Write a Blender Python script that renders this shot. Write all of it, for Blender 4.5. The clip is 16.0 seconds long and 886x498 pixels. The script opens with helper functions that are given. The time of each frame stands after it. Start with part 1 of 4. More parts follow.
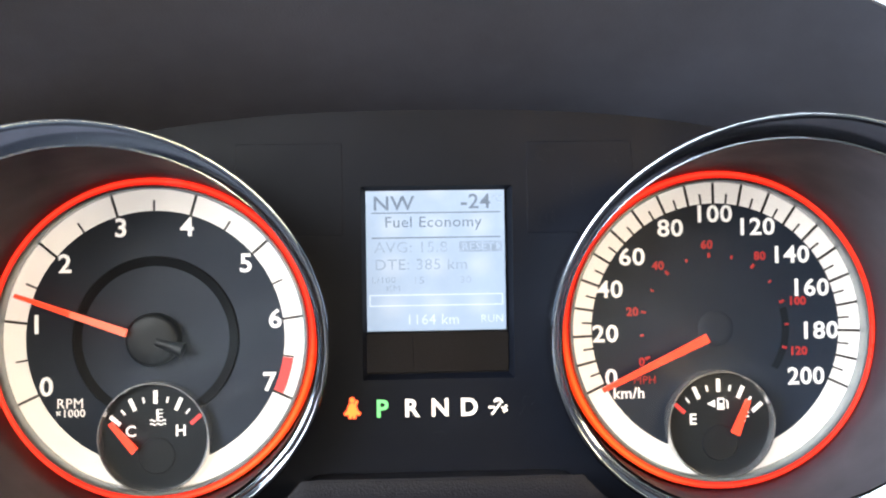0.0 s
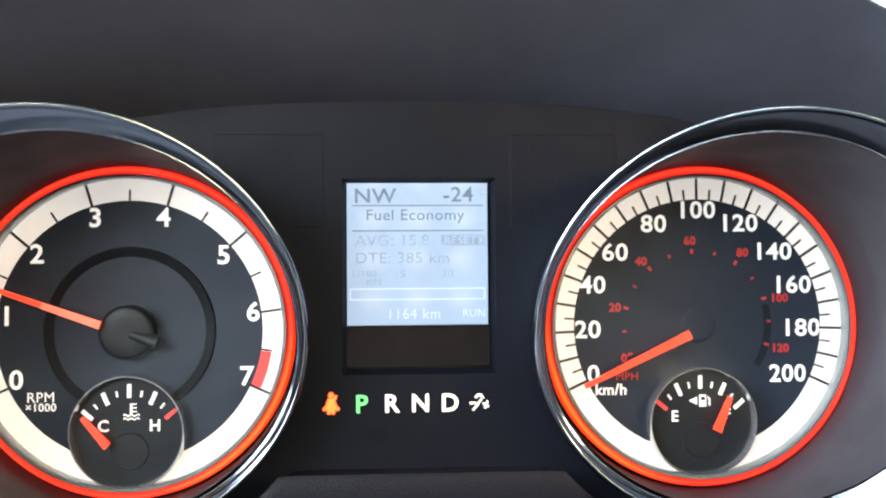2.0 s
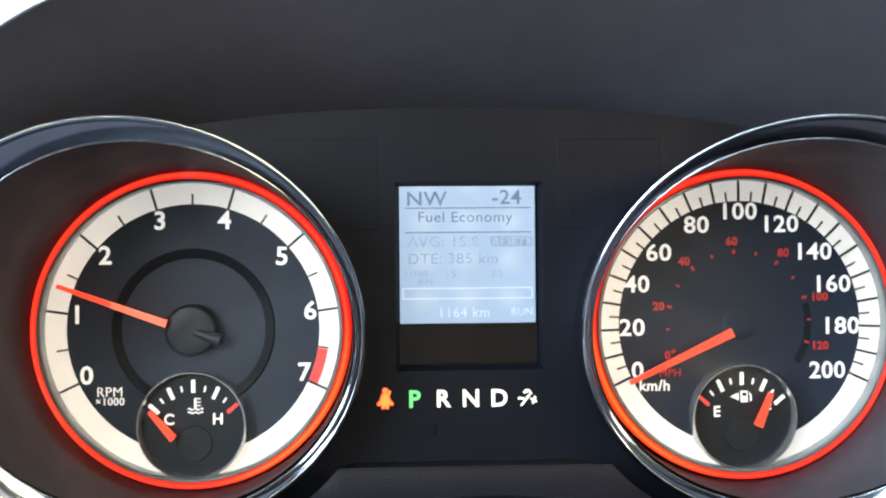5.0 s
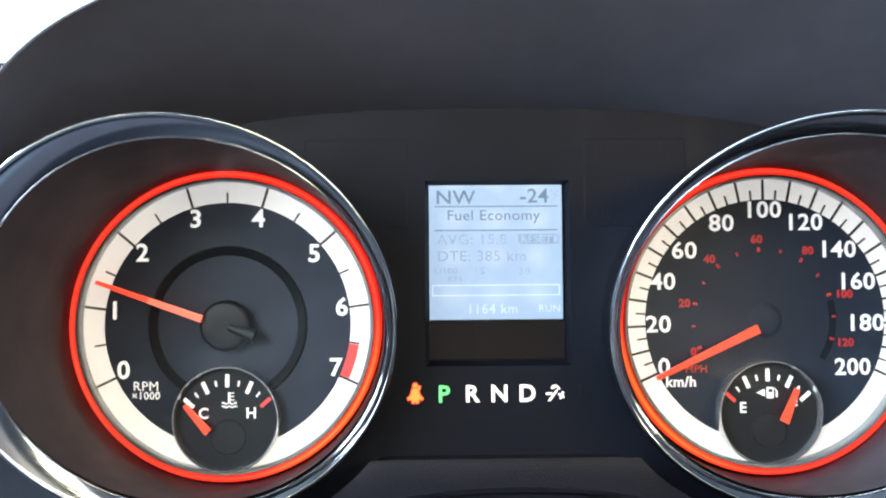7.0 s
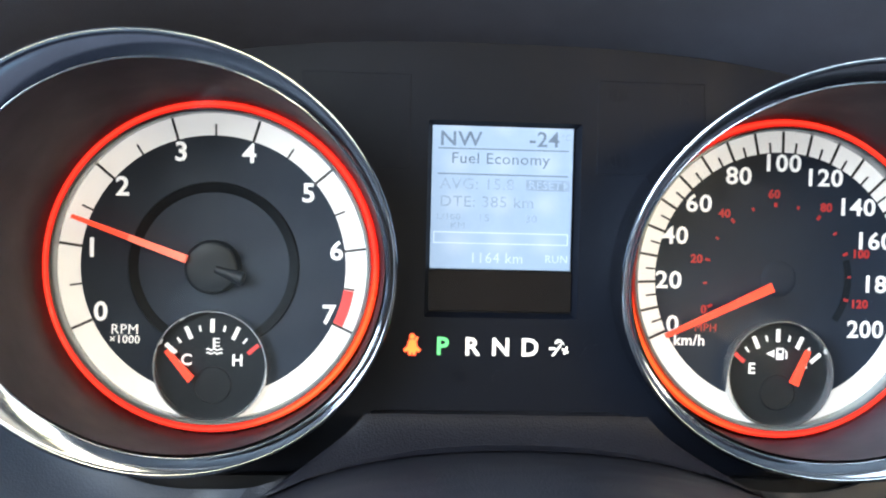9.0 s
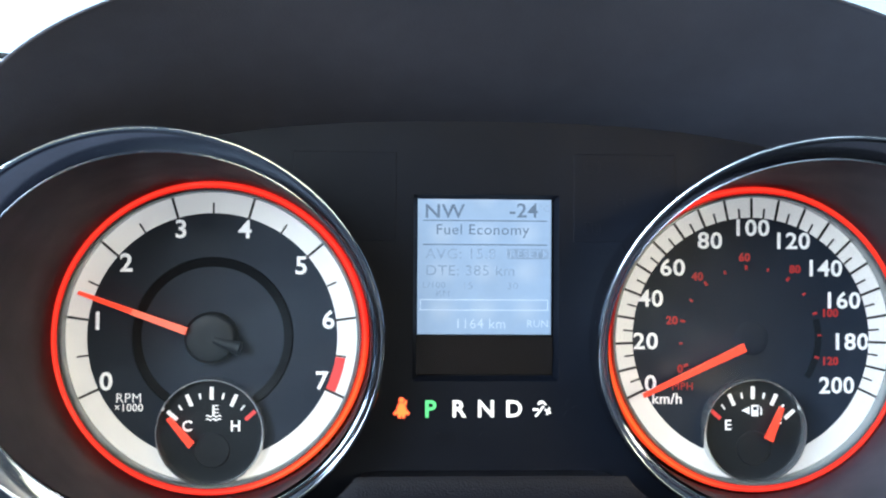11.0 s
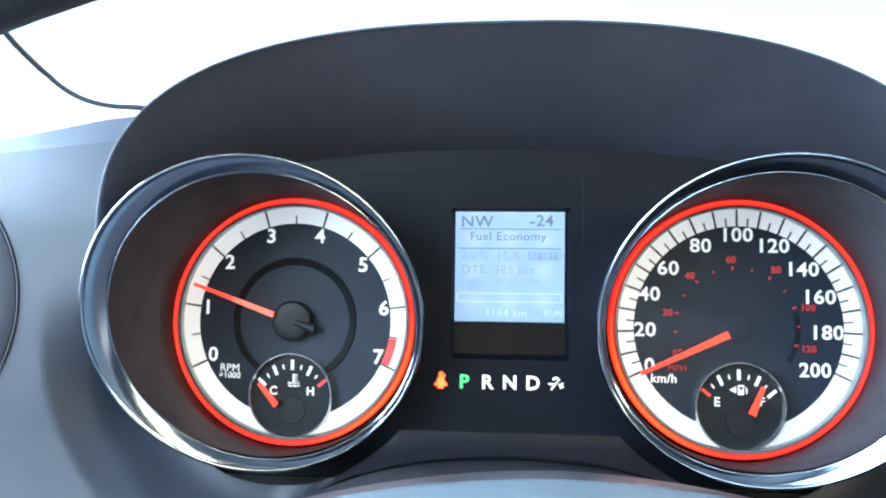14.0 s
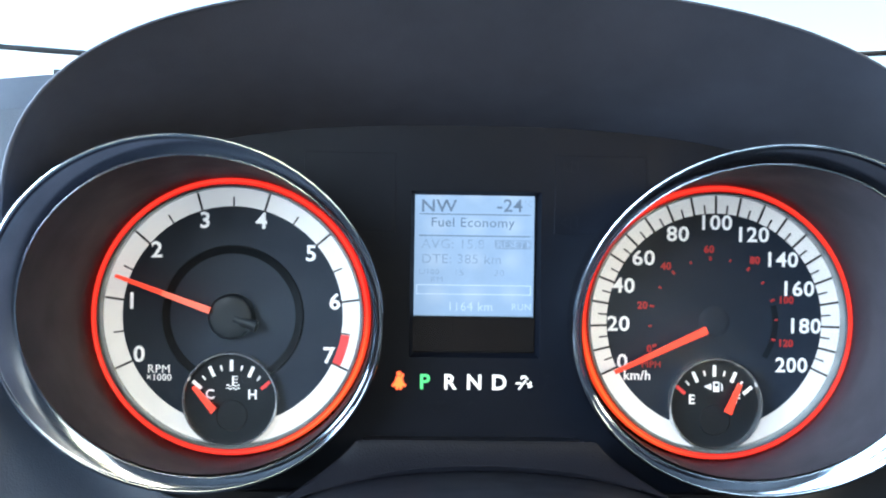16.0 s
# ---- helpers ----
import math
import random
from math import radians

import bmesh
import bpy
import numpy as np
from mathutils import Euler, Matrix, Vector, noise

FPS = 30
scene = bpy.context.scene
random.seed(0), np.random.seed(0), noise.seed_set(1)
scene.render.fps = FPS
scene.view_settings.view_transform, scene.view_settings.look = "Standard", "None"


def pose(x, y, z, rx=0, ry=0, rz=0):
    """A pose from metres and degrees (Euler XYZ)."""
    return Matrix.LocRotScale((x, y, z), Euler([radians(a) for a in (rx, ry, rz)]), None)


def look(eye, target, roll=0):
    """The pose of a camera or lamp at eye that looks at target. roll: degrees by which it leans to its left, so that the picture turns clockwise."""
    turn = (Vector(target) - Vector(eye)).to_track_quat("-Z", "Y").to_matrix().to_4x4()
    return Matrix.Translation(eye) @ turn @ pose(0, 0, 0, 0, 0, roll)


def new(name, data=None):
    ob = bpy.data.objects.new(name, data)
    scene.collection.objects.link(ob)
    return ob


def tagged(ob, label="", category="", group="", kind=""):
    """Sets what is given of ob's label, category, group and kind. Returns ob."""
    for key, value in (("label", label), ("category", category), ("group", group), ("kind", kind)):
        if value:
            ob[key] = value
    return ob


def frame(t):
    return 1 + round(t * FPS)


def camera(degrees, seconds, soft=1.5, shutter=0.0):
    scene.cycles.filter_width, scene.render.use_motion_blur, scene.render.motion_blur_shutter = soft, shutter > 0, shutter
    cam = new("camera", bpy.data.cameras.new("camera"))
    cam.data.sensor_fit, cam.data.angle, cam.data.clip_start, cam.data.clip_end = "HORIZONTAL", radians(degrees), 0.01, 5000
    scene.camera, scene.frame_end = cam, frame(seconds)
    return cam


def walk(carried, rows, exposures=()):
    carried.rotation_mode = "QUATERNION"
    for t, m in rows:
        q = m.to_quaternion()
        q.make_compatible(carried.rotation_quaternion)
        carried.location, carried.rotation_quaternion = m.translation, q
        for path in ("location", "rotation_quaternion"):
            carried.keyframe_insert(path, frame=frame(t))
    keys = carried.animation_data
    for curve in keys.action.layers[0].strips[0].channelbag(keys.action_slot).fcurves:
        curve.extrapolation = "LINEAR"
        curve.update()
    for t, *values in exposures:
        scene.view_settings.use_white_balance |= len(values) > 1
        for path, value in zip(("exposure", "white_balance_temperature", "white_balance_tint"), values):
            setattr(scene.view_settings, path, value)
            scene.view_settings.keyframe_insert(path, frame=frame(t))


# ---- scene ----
cam = camera(56.0, 16.0, soft=2.1)
# seconds, eye in metres, yaw to the left, pitch up, lean to the left in degrees
PATH = [
    (0, (-0.00739, -0.28573, 1.07451), -1.998, 5.822, -1.067),
    (0.2, (-0.00829, -0.28442, 1.07349), -2.385, 5.607, -0.475),
    (0.5, (-0.00765, -0.28323, 1.07270), -1.947, 4.574, -0.220),
    (1, (-0.00868, -0.28299, 1.07172), -2.269, 5.052, -0.140),
    (1.5, (-0.00850, -0.28222, 1.07282), -2.929, 5.108, -0.330),
    (2, (-0.00856, -0.28172, 1.07116), -3.515, 6.123, -0.708),
    (2.5, (-0.00798, -0.28216, 1.07185), -3.380, 6.291, -0.833),
    (3, (-0.00908, -0.28434, 1.07377), -3.395, 6.594, -0.789),
    (3.5, (-0.00902, -0.28401, 1.07564), -3.507, 6.139, -0.910),
    (4, (-0.00969, -0.28501, 1.07410), -3.248, 6.342, -1.156),
    (4.5, (-0.01157, -0.28648, 1.07582), -2.952, 5.914, -0.959),
    (5, (-0.01938, -0.29186, 1.07463), -2.144, 5.323, -0.663),
    (5.2, (-0.02279, -0.29354, 1.07576), -1.758, 4.374, -0.351),
    (7.3, (-0.02598, -0.29711, 1.06652), -1.242, 6.685, -0.590),
    (7.5, (-0.02683, -0.29746, 1.06853), -1.399, 6.113, -0.508),
    (8, (-0.02925, -0.29400, 1.06861), -1.337, 4.527, -0.544),
    (8.2, (-0.02839, -0.29171, 1.06986), -0.700, 0.534, -0.934),
    (8.5, (-0.02828, -0.28269, 1.06231), -1.674, 1.990, -1.154),
    (8.7, (-0.03003, -0.28039, 1.06223), -2.250, 2.642, -0.766),
    (9, (-0.03543, -0.27894, 1.06551), -3.303, 3.429, 1.128),
    (9.2, (-0.03398, -0.28197, 1.07215), -2.375, 6.254, 0.820),
    (11.3, (-0.02476, -0.30226, 1.07665), -2.464, 5.645, -0.008),
    (11.5, (-0.02201, -0.30853, 1.07505), -1.748, 6.024, 0.252),
    (12, (-0.01778, -0.32081, 1.07037), -0.163, 7.775, 0.204),
    (12.5, (-0.01338, -0.33163, 1.06522), 1.674, 8.066, 0.250),
    (13, (-0.01962, -0.33697, 1.06722), 1.000, 7.045, -0.142),
    (13.2, (-0.02001, -0.34131, 1.06436), 2.256, 8.417, 0.495),
    (13.4, (-0.01747, -0.33827, 1.06426), -0.306, 8.484, -0.274),
    (13.5, (-0.01276, -0.34503, 1.06372), 0.637, 8.794, -0.860),
    (13.8, (-0.00333, -0.35941, 1.05610), 2.390, 9.488, 0.488),
    (14, (0.00478, -0.36238, 1.05230), 5.391, 8.607, 1.323),
    (14.3, (0.00215, -0.35560, 1.04553), 5.414, 7.403, 2.361),
    (14.5, (-0.00135, -0.34931, 1.04202), 5.196, 6.695, 2.777),
    (14.8, (-0.01135, -0.34018, 1.04801), 3.381, 5.153, 2.649),
    (15, (-0.01136, -0.33041, 1.05228), -0.439, 5.858, 1.837),
    (15.3, (-0.01417, -0.32815, 1.05747), -4.693, 7.015, -0.110),
    (15.5, (-0.01365, -0.33171, 1.06221), -3.004, 5.002, 1.755),
    (15.7, (-0.01951, -0.33251, 1.06644), -1.548, 4.495, 1.383),
    (16, (-0.01934, -0.33123, 1.07614), -1.210, 4.514, 0.725),
]


def aim(eye, yaw, pitch, lean):
    return Matrix.Translation(eye) @ Euler((0, 0, radians(yaw))).to_matrix().to_4x4() @ Euler((radians(90 + pitch), 0, 0)).to_matrix().to_4x4() @ pose(0, 0, 0, 0, 0, lean)


walk(cam, [(t, aim(eye, yaw, pitch, lean)) for t, eye, yaw, pitch, lean in PATH],
     [(0, 2.42, 7000, 12), (1.5, 2.36, 6850, 10), (4.5, 2.30, 6650, 8), (5, 2.16, 6600, 8), (7.3, 2.30, 6400, 8), (9, 2.34, 6250, 7), (11.5, 1.92, 5750, 4), (12.2, 2.22, 5650, 2),
      (13.5, 2.38, 5600, 3), (14.5, 2.18, 5500, 3), (15, 2.02, 5850, 9), (15.5, 1.92, 5800, 9), (16, 2.06, 5600, 4)])

# ---- light: a bright winter sky outside the windows ----
world = bpy.data.worlds.new("world")
scene.world = world
world.use_nodes = True
wn = world.node_tree.nodes
sky = wn.new("ShaderNodeTexSky")
sky.sky_type = "NISHITA"
sky.sun_disc = False
sky.sun_elevation = radians(24)
sky.sun_rotation = radians(140)
sky.air_density = 1.4
sky.dust_density = 2.5
sky.ozone_density = 0.8
world.node_tree.links.new(sky.outputs[0], wn["Background"].inputs[0])
wn["Background"].inputs[1].default_value = 0.14

sun = new("sun", bpy.data.lights.new("sun", "SUN"))
sun.data.energy = 2.4
sun.data.angle = radians(0.6)
sun.data.color = (1.0, 0.93, 0.84)
sun.matrix_world = look((0.9, 1.1, 1.0), (0, 0, 0))


def window_light(name, centre, target, wide, high, power, colour):
    lamp = new(name, bpy.data.lights.new(name, "AREA"))
    lamp.data.shape = "RECTANGLE"
    lamp.data.size, lamp.data.size_y = wide, high
    lamp.data.energy, lamp.data.color = power, colour
    lamp.matrix_world = look(centre, target)
    return lamp


window_light("windshield_light", (0.26, 0.34, 1.58), (0.05, -0.25, 1.0), 1.5, 0.5, 11.0, (0.80, 0.90, 1.0))
window_light("left_window_light", (-0.56, -0.10, 1.30), (-0.1, -0.08, 1.08), 0.46, 0.40, 6.0, (0.72, 0.86, 1.0))
window_light("left_window_light", (-0.56, -0.52, 1.22), (0.02, -0.05, 1.10), 0.46, 0.44, 1.65, (0.80, 0.90, 1.0))
window_light("left_rear_window_light", (-0.56, -1.20, 1.33), (0.0, -0.05, 1.10), 0.80, 0.44, 1.6, (0.86, 0.93, 1.0))


# ---- materials ----
def material(name, colour, rough=0.5, metal=0.0, mottle=0.15, scale=40.0, bump=0.0, grain=900.0, glow=None, glow_power=0.0, coat=0.0, spec=0.5, random_shade=0.0):
    m = bpy.data.materials.new(name)
    m.use_nodes = True
    nt = m.node_tree
    b = nt.nodes["Principled BSDF"]
    b.inputs["Roughness"].default_value = rough
    b.inputs["Metallic"].default_value = metal
    b.inputs["Coat Weight"].default_value = coat
    b.inputs["Specular IOR Level"].default_value = spec
    co = nt.nodes.new("ShaderNodeTexCoord")
    n1 = nt.nodes.new("ShaderNodeTexNoise")
    n1.inputs["Scale"].default_value = scale
    n1.inputs["Detail"].default_value = 6
    n1.inputs["Roughness"].default_value = 0.65
    nt.links.new(co.outputs["Object"], n1.inputs["Vector"])
    ramp = nt.nodes.new("ShaderNodeMapRange")
    ramp.inputs[1].default_value, ramp.inputs[2].default_value = 0.3, 0.7
    ramp.inputs[3].default_value, ramp.inputs[4].default_value = 1 - mottle, 1 + mottle
    nt.links.new(n1.outputs["Fac"], ramp.inputs[0])
    mix = nt.nodes.new("ShaderNodeVectorMath")
    mix.operation = "SCALE"
    mix.inputs[0].default_value = colour
    nt.links.new(ramp.outputs[0], mix.inputs["Scale"])
    nt.links.new(mix.outputs[0], b.inputs["Base Color"])
    rr = nt.nodes.new("ShaderNodeMapRange")
    rr.inputs[1].default_value, rr.inputs[2].default_value = 0.3, 0.7
    rr.inputs[3].default_value, rr.inputs[4].default_value = max(0.02, rough * (1 - mottle * 0.8)), min(1.0, rough * (1 + mottle * 0.8))
    n3 = nt.nodes.new("ShaderNodeTexNoise")
    n3.inputs["Scale"].default_value = scale * 3.1
    n3.inputs["Detail"].default_value = 4
    nt.links.new(co.outputs["Object"], n3.inputs["Vector"])
    nt.links.new(n3.outputs["Fac"], rr.inputs[0])
    nt.links.new(rr.outputs[0], b.inputs["Roughness"])
    if bump:
        n2 = nt.nodes.new("ShaderNodeTexVoronoi")
        n2.inputs["Scale"].default_value = grain
        nt.links.new(co.outputs["Object"], n2.inputs["Vector"])
        bp = nt.nodes.new("ShaderNodeBump")
        bp.inputs["Strength"].default_value = bump
        bp.inputs["Distance"].default_value = 0.0004
        nt.links.new(n2.outputs["Distance"], bp.inputs["Height"])
        nt.links.new(bp.outputs[0], b.inputs["Normal"])
    if glow:
        gm = nt.nodes.new("ShaderNodeVectorMath")
        gm.operation = "SCALE"
        gm.inputs[0].default_value = glow
        nt.links.new(ramp.outputs[0], gm.inputs["Scale"])
        nt.links.new(gm.outputs[0], b.inputs["Emission Color"])
        b.inputs["Emission Strength"].default_value = glow_power
    return m


DASH = material("grained_dash_plastic", (0.0150, 0.0178, 0.0255), 0.5, mottle=0.12, scale=18, bump=0.16, grain=1400, spec=0.3)
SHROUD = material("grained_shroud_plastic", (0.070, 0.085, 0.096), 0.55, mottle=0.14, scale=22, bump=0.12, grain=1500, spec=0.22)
# slate of the collar; also darkens ledge and dash middle in place of shade
COLLAR = material("slate_and_shade_plastic", (0.0065, 0.0065, 0.0098), 0.5, mottle=0.12, scale=18, bump=0.3, grain=1500, spec=0.16)
SATIN = material("smooth_satin_plastic", (0.040, 0.036, 0.041), 0.30, mottle=0.12, scale=30, bump=0.03, grain=1500, spec=0.5)
HOOD = material("soft_black_lining", (0.038, 0.039, 0.051), 0.7, mottle=0.2, scale=14, bump=0.10, grain=1600, spec=0.3)
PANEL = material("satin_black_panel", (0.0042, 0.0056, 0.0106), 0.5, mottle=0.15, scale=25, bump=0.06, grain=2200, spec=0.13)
RECESS = material("matt_black_recess", (0.006, 0.006, 0.007), 0.65, mottle=0.1, spec=0.12)
CHROME = material("chrome", (0.45, 0.50, 0.57), 0.11, metal=1.0, mottle=0.12, scale=60)
WALL = material("smoky_satin_tube", (0.042, 0.039, 0.048), 0.55, mottle=0.18, scale=20, bump=0.03, grain=2000, spec=0.22)
FACE = material("matt_charcoal_dial", (0.022, 0.031, 0.049), 0.5, mottle=0.14, scale=30, spec=0.25)
SUBFACE = material("black_small_dial", (0.012, 0.016, 0.021), 0.45, mottle=0.14, scale=40, spec=0.25)
GROOVE = material("dark_dial_groove", (0.0085, 0.0105, 0.0135), 0.6, mottle=0.1, spec=0.1)
RIDGE = material("faint_dial_ridge", (0.0155, 0.020, 0.026), 0.6, mottle=0.1, spec=0.1)
CAP = material("black_needle_cap", (0.0125, 0.0160, 0.0205), 0.45, mottle=0.12, scale=60, spec=0.3)
RINGGREY = material("grey_inner_ring", (0.34, 0.36, 0.37), 0.25, metal=0.6, mottle=0.1)
SILVER = material("silver_trim", (0.62, 0.64, 0.66), 0.22, metal=0.9, mottle=0.15, scale=90)
INK = material("black_print", (0.012, 0.012, 0.012), 0.5, mottle=0.05)
WHITE = material("backlit_white_scale", (0.80, 0.79, 0.77), 0.45, mottle=0.05, scale=35, glow=(1.0, 0.955, 0.91), glow_power=0.108)
NUM = material("backlit_white_print", (0.80, 0.80, 0.80), 0.45, mottle=0.04, glow=(1.0, 0.98, 0.96), glow_power=0.135)


def ring_glow(name, side):
    """Red light ring: a hotter core along its middle, more orange where its lamp feeds it, low on the inner side."""
    m = material(name, (0.40, 0.015, 0.012), 0.3, mottle=0.14, scale=50, glow=(1.0, 0.030, 0.018), glow_power=0.30, spec=0.2)
    nt = m.node_tree
    b = nt.nodes["Principled BSDF"]
    co = nt.nodes.new("ShaderNodeTexCoord")

    def eased(value, lo, hi):
        n = nt.nodes.new("ShaderNodeMapRange")
        n.interpolation_type = "SMOOTHSTEP"
        n.inputs[1].default_value, n.inputs[2].default_value = lo, hi
        nt.links.new(value, n.inputs[0])
        return n.outputs[0]

    def mixed(fac, a, c):
        n = nt.nodes.new("ShaderNodeMix")
        n.data_type = "RGBA"
        for k, q in ((6, a), (7, c)):
            if isinstance(q, tuple):
                n.inputs[k].default_value = q
            else:
                nt.links.new(q, n.inputs[k])
        nt.links.new(fac, n.inputs[0])
        return n.outputs[2]

    dot = nt.nodes.new("ShaderNodeVectorMath")
    dot.operation = "DOT_PRODUCT"
    dot.inputs[1].default_value = (-side * 0.78, 0, -0.62)
    nt.links.new(co.outputs["Object"], dot.inputs[0])
    flat = nt.nodes.new("ShaderNodeVectorMath")
    flat.operation = "MULTIPLY"
    flat.inputs[1].default_value = (1, 0, 1)
    nt.links.new(co.outputs["Object"], flat.inputs[0])
    span = nt.nodes.new("ShaderNodeVectorMath")
    span.operation = "LENGTH"
    nt.links.new(flat.outputs[0], span.inputs[0])
    off = nt.nodes.new("ShaderNodeMath")
    off.operation = "SUBTRACT"
    off.inputs[1].default_value = 0.0530
    nt.links.new(span.outputs["Value"], off.inputs[0])
    away = nt.nodes.new("ShaderNodeMath")
    away.operation = "ABSOLUTE"
    nt.links.new(off.outputs[0], away.inputs[0])
    edge = eased(away.outputs[0], 0.0002, 0.0011)
    hot = mixed(eased(dot.outputs["Value"], 0.036, 0.058), (1.0, 0.048, 0.022, 1), (1.0, 0.180, 0.030, 1))
    rim_red = mixed(eased(dot.outputs["Value"], 0.036, 0.058), (0.80, 0.012, 0.007, 1), (0.95, 0.050, 0.010, 1))
    nt.links.new(mixed(edge, hot, rim_red), b.inputs["Emission Color"])
    return m


REDGLOW = {s: ring_glow("red_light_ring", s) for s in (-1, 1)}
NEEDLE = material("lit_red_needle", (0.60, 0.05, 0.03), 0.35, mottle=0.06, glow=(1.0, 0.058, 0.020), glow_power=0.26)
NEEDLE_IN = material("lit_pink_needle_root", (0.70, 0.14, 0.10), 0.35, mottle=0.06, glow=(1.0, 0.15, 0.075), glow_power=0.235)
REDPRINT = material("dim_red_print", (0.35, 0.03, 0.03), 0.5, mottle=0.1, glow=(1.0, 0.05, 0.05), glow_power=0.055)
REDZONE = material("red_zone_print", (0.60, 0.05, 0.05), 0.5, mottle=0.1, glow=(1.0, 0.08, 0.07), glow_power=0.125)
LCD = material("backlit_lcd", (0.10, 0.13, 0.17), 0.35, mottle=0.13, scale=60, glow=(0.40, 0.54, 0.76), glow_power=0.19, spec=0.2)


def backlight(m):
    """Six by six pools of slightly warmer light where the small lamps sit behind the display."""
    nt = m.node_tree
    b = nt.nodes["Principled BSDF"]
    co = nt.nodes.new("ShaderNodeTexCoord")
    xyz = nt.nodes.new("ShaderNodeSeparateXYZ")
    nt.links.new(co.outputs["Object"], xyz.inputs[0])

    def maths(op, a, c):
        n = nt.nodes.new("ShaderNodeMath")
        n.operation = op
        for k, q in enumerate((a, c)):
            if hasattr(q, "links"):
                nt.links.new(q, n.inputs[k])
            elif q is not None:
                n.inputs[k].default_value = q
        return n.outputs[0]

    wx = maths("COSINE", maths("MULTIPLY", xyz.outputs[0], 2 * math.pi / 0.0150), None)
    wz = maths("COSINE", maths("MULTIPLY", maths("SUBTRACT", xyz.outputs[2], 1.0845), 2 * math.pi / 0.0135), None)
    pool = maths("MULTIPLY", maths("ADD", wx, 1.0), maths("ADD", wz, 1.0))
    ease = nt.nodes.new("ShaderNodeMapRange")
    ease.inputs[1].default_value, ease.inputs[2].default_value = 0.4, 4.0
    nt.links.new(pool, ease.inputs[0])
    mix = nt.nodes.new("ShaderNodeMix")
    mix.data_type = "RGBA"
    mix.inputs[6].default_value, mix.inputs[7].default_value = (0.40, 0.54, 0.76, 1), (0.56, 0.68, 0.86, 1)
    nt.links.new(ease.outputs[0], mix.inputs[0])
    nt.links.new(mix.outputs[2], b.inputs["Emission Color"])


backlight(LCD)
LCDINK = material("lcd_dark_segments", (0.03, 0.04, 0.055), 0.4, mottle=0.2, scale=200, glow=(0.26, 0.35, 0.49), glow_power=0.165, spec=0.2)
LCDFAINT = material("lcd_faint_segments", (0.08, 0.10, 0.13), 0.4, mottle=0.25, scale=200, glow=(0.36, 0.48, 0.67), glow_power=0.170, spec=0.2)
LCDPALE = material("lcd_pale_segments", (0.2, 0.23, 0.26), 0.4, mottle=0.1, scale=200, glow=(0.53, 0.67, 0.89), glow_power=0.20, spec=0.2)
LAMPWHITE = material("lit_warm_white_lamp", (0.7, 0.68, 0.65), 0.4, mottle=0.05, glow=(1.0, 0.90, 0.80), glow_power=0.237)
LAMPGREEN = material("lit_green_lamp", (0.1, 0.5, 0.2), 0.4, mottle=0.08, glow=(0.17, 0.74, 0.19), glow_power=0.215)
HALORED = material("lit_red_halo", (0.6, 0.08, 0.03), 0.4, mottle=0.08, glow=(1.0, 0.07, 0.02), glow_power=0.40)
LAMPAMBER = material("lit_amber_core", (0.6, 0.28, 0.04), 0.4, mottle=0.08, glow=(1.0, 0.21, 0.045), glow_power=0.35)
LEATHER = material("black_wheel_leather", (0.022, 0.023, 0.026), 0.45, mottle=0.15, bump=0.3, grain=700)
PILLAR = material("pale_pillar_trim", (0.40, 0.42, 0.41), 0.6, mottle=0.08, bump=0.15)
SMOKE = material("smoked_unlit_symbol", (0.0044, 0.0057, 0.0106), 0.5, mottle=0.1, spec=0.13)
SMOKED = material("smoked_window", (0.0038, 0.0051, 0.0100), 0.5, mottle=0.15, scale=25, bump=0.06, grain=2200, spec=0.13)
TILE = material("smoked_lamp_tile", (0.008, 0.006, 0.006), 0.25, mottle=0.1, spec=0.3)
RUBBER = material("black_rubber_seal", (0.007, 0.007, 0.008), 0.6, mottle=0.1, spec=0.15)
LINER = material("grey_headliner", (0.10, 0.11, 0.12), 0.9, mottle=0.1, bump=0.2)
CLOTH = material("dark_blue_cloth", (0.020, 0.032, 0.055), 0.9, mottle=0.25, bump=0.3)
PRINTGREY = material("pale_grey_print", (0.72, 0.75, 0.78), 0.6, mottle=0.08)
SNOW = material("packed_snow", (0.82, 0.84, 0.87), 0.8, mottle=0.05, scale=0.6)


def clear_lens(name):
    """Thin clear plastic: see-through with a faint gloss."""
    m = bpy.data.materials.new(name)
    m.use_nodes = True
    nt = m.node_tree
    out = nt.nodes["Material Output"]
    nt.nodes.remove(nt.nodes["Principled BSDF"])
    see = nt.nodes.new("ShaderNodeBsdfTransparent")
    gloss = nt.nodes.new("ShaderNodeBsdfGlossy")
    gloss.inputs["Roughness"].default_value = 0.06
    fres = nt.nodes.new("ShaderNodeFresnel")
    fres.inputs["IOR"].default_value = 1.35
    mix = nt.nodes.new("ShaderNodeMixShader")
    nt.links.new(fres.outputs[0], mix.inputs[0])
    nt.links.new(see.outputs[0], mix.inputs[1])
    nt.links.new(gloss.outputs[0], mix.inputs[2])
    nt.links.new(mix.outputs[0], out.inputs["Surface"])
    return m


GLASS = clear_lens("clear_gauge_lens")


# ---- mesh helpers ----
def mesh_object(name, bm, mat, smooth=True):
    me = bpy.data.meshes.new(name)
    bm.normal_update()
    bm.to_mesh(me)
    bm.free()
    if smooth:
        me.polygons.foreach_set("use_smooth", [True] * len(me.polygons))
        me.set_sharp_from_angle(angle=radians(38))
    me.materials.append(mat)
    return new(name, me)


def thing(name, at=(0, 0, 0), label="", category="", group="", kind=""):
    e = new(name)
    e.empty_display_size = 0.01
    e.location = at
    return tagged(e, label, category, group, kind)


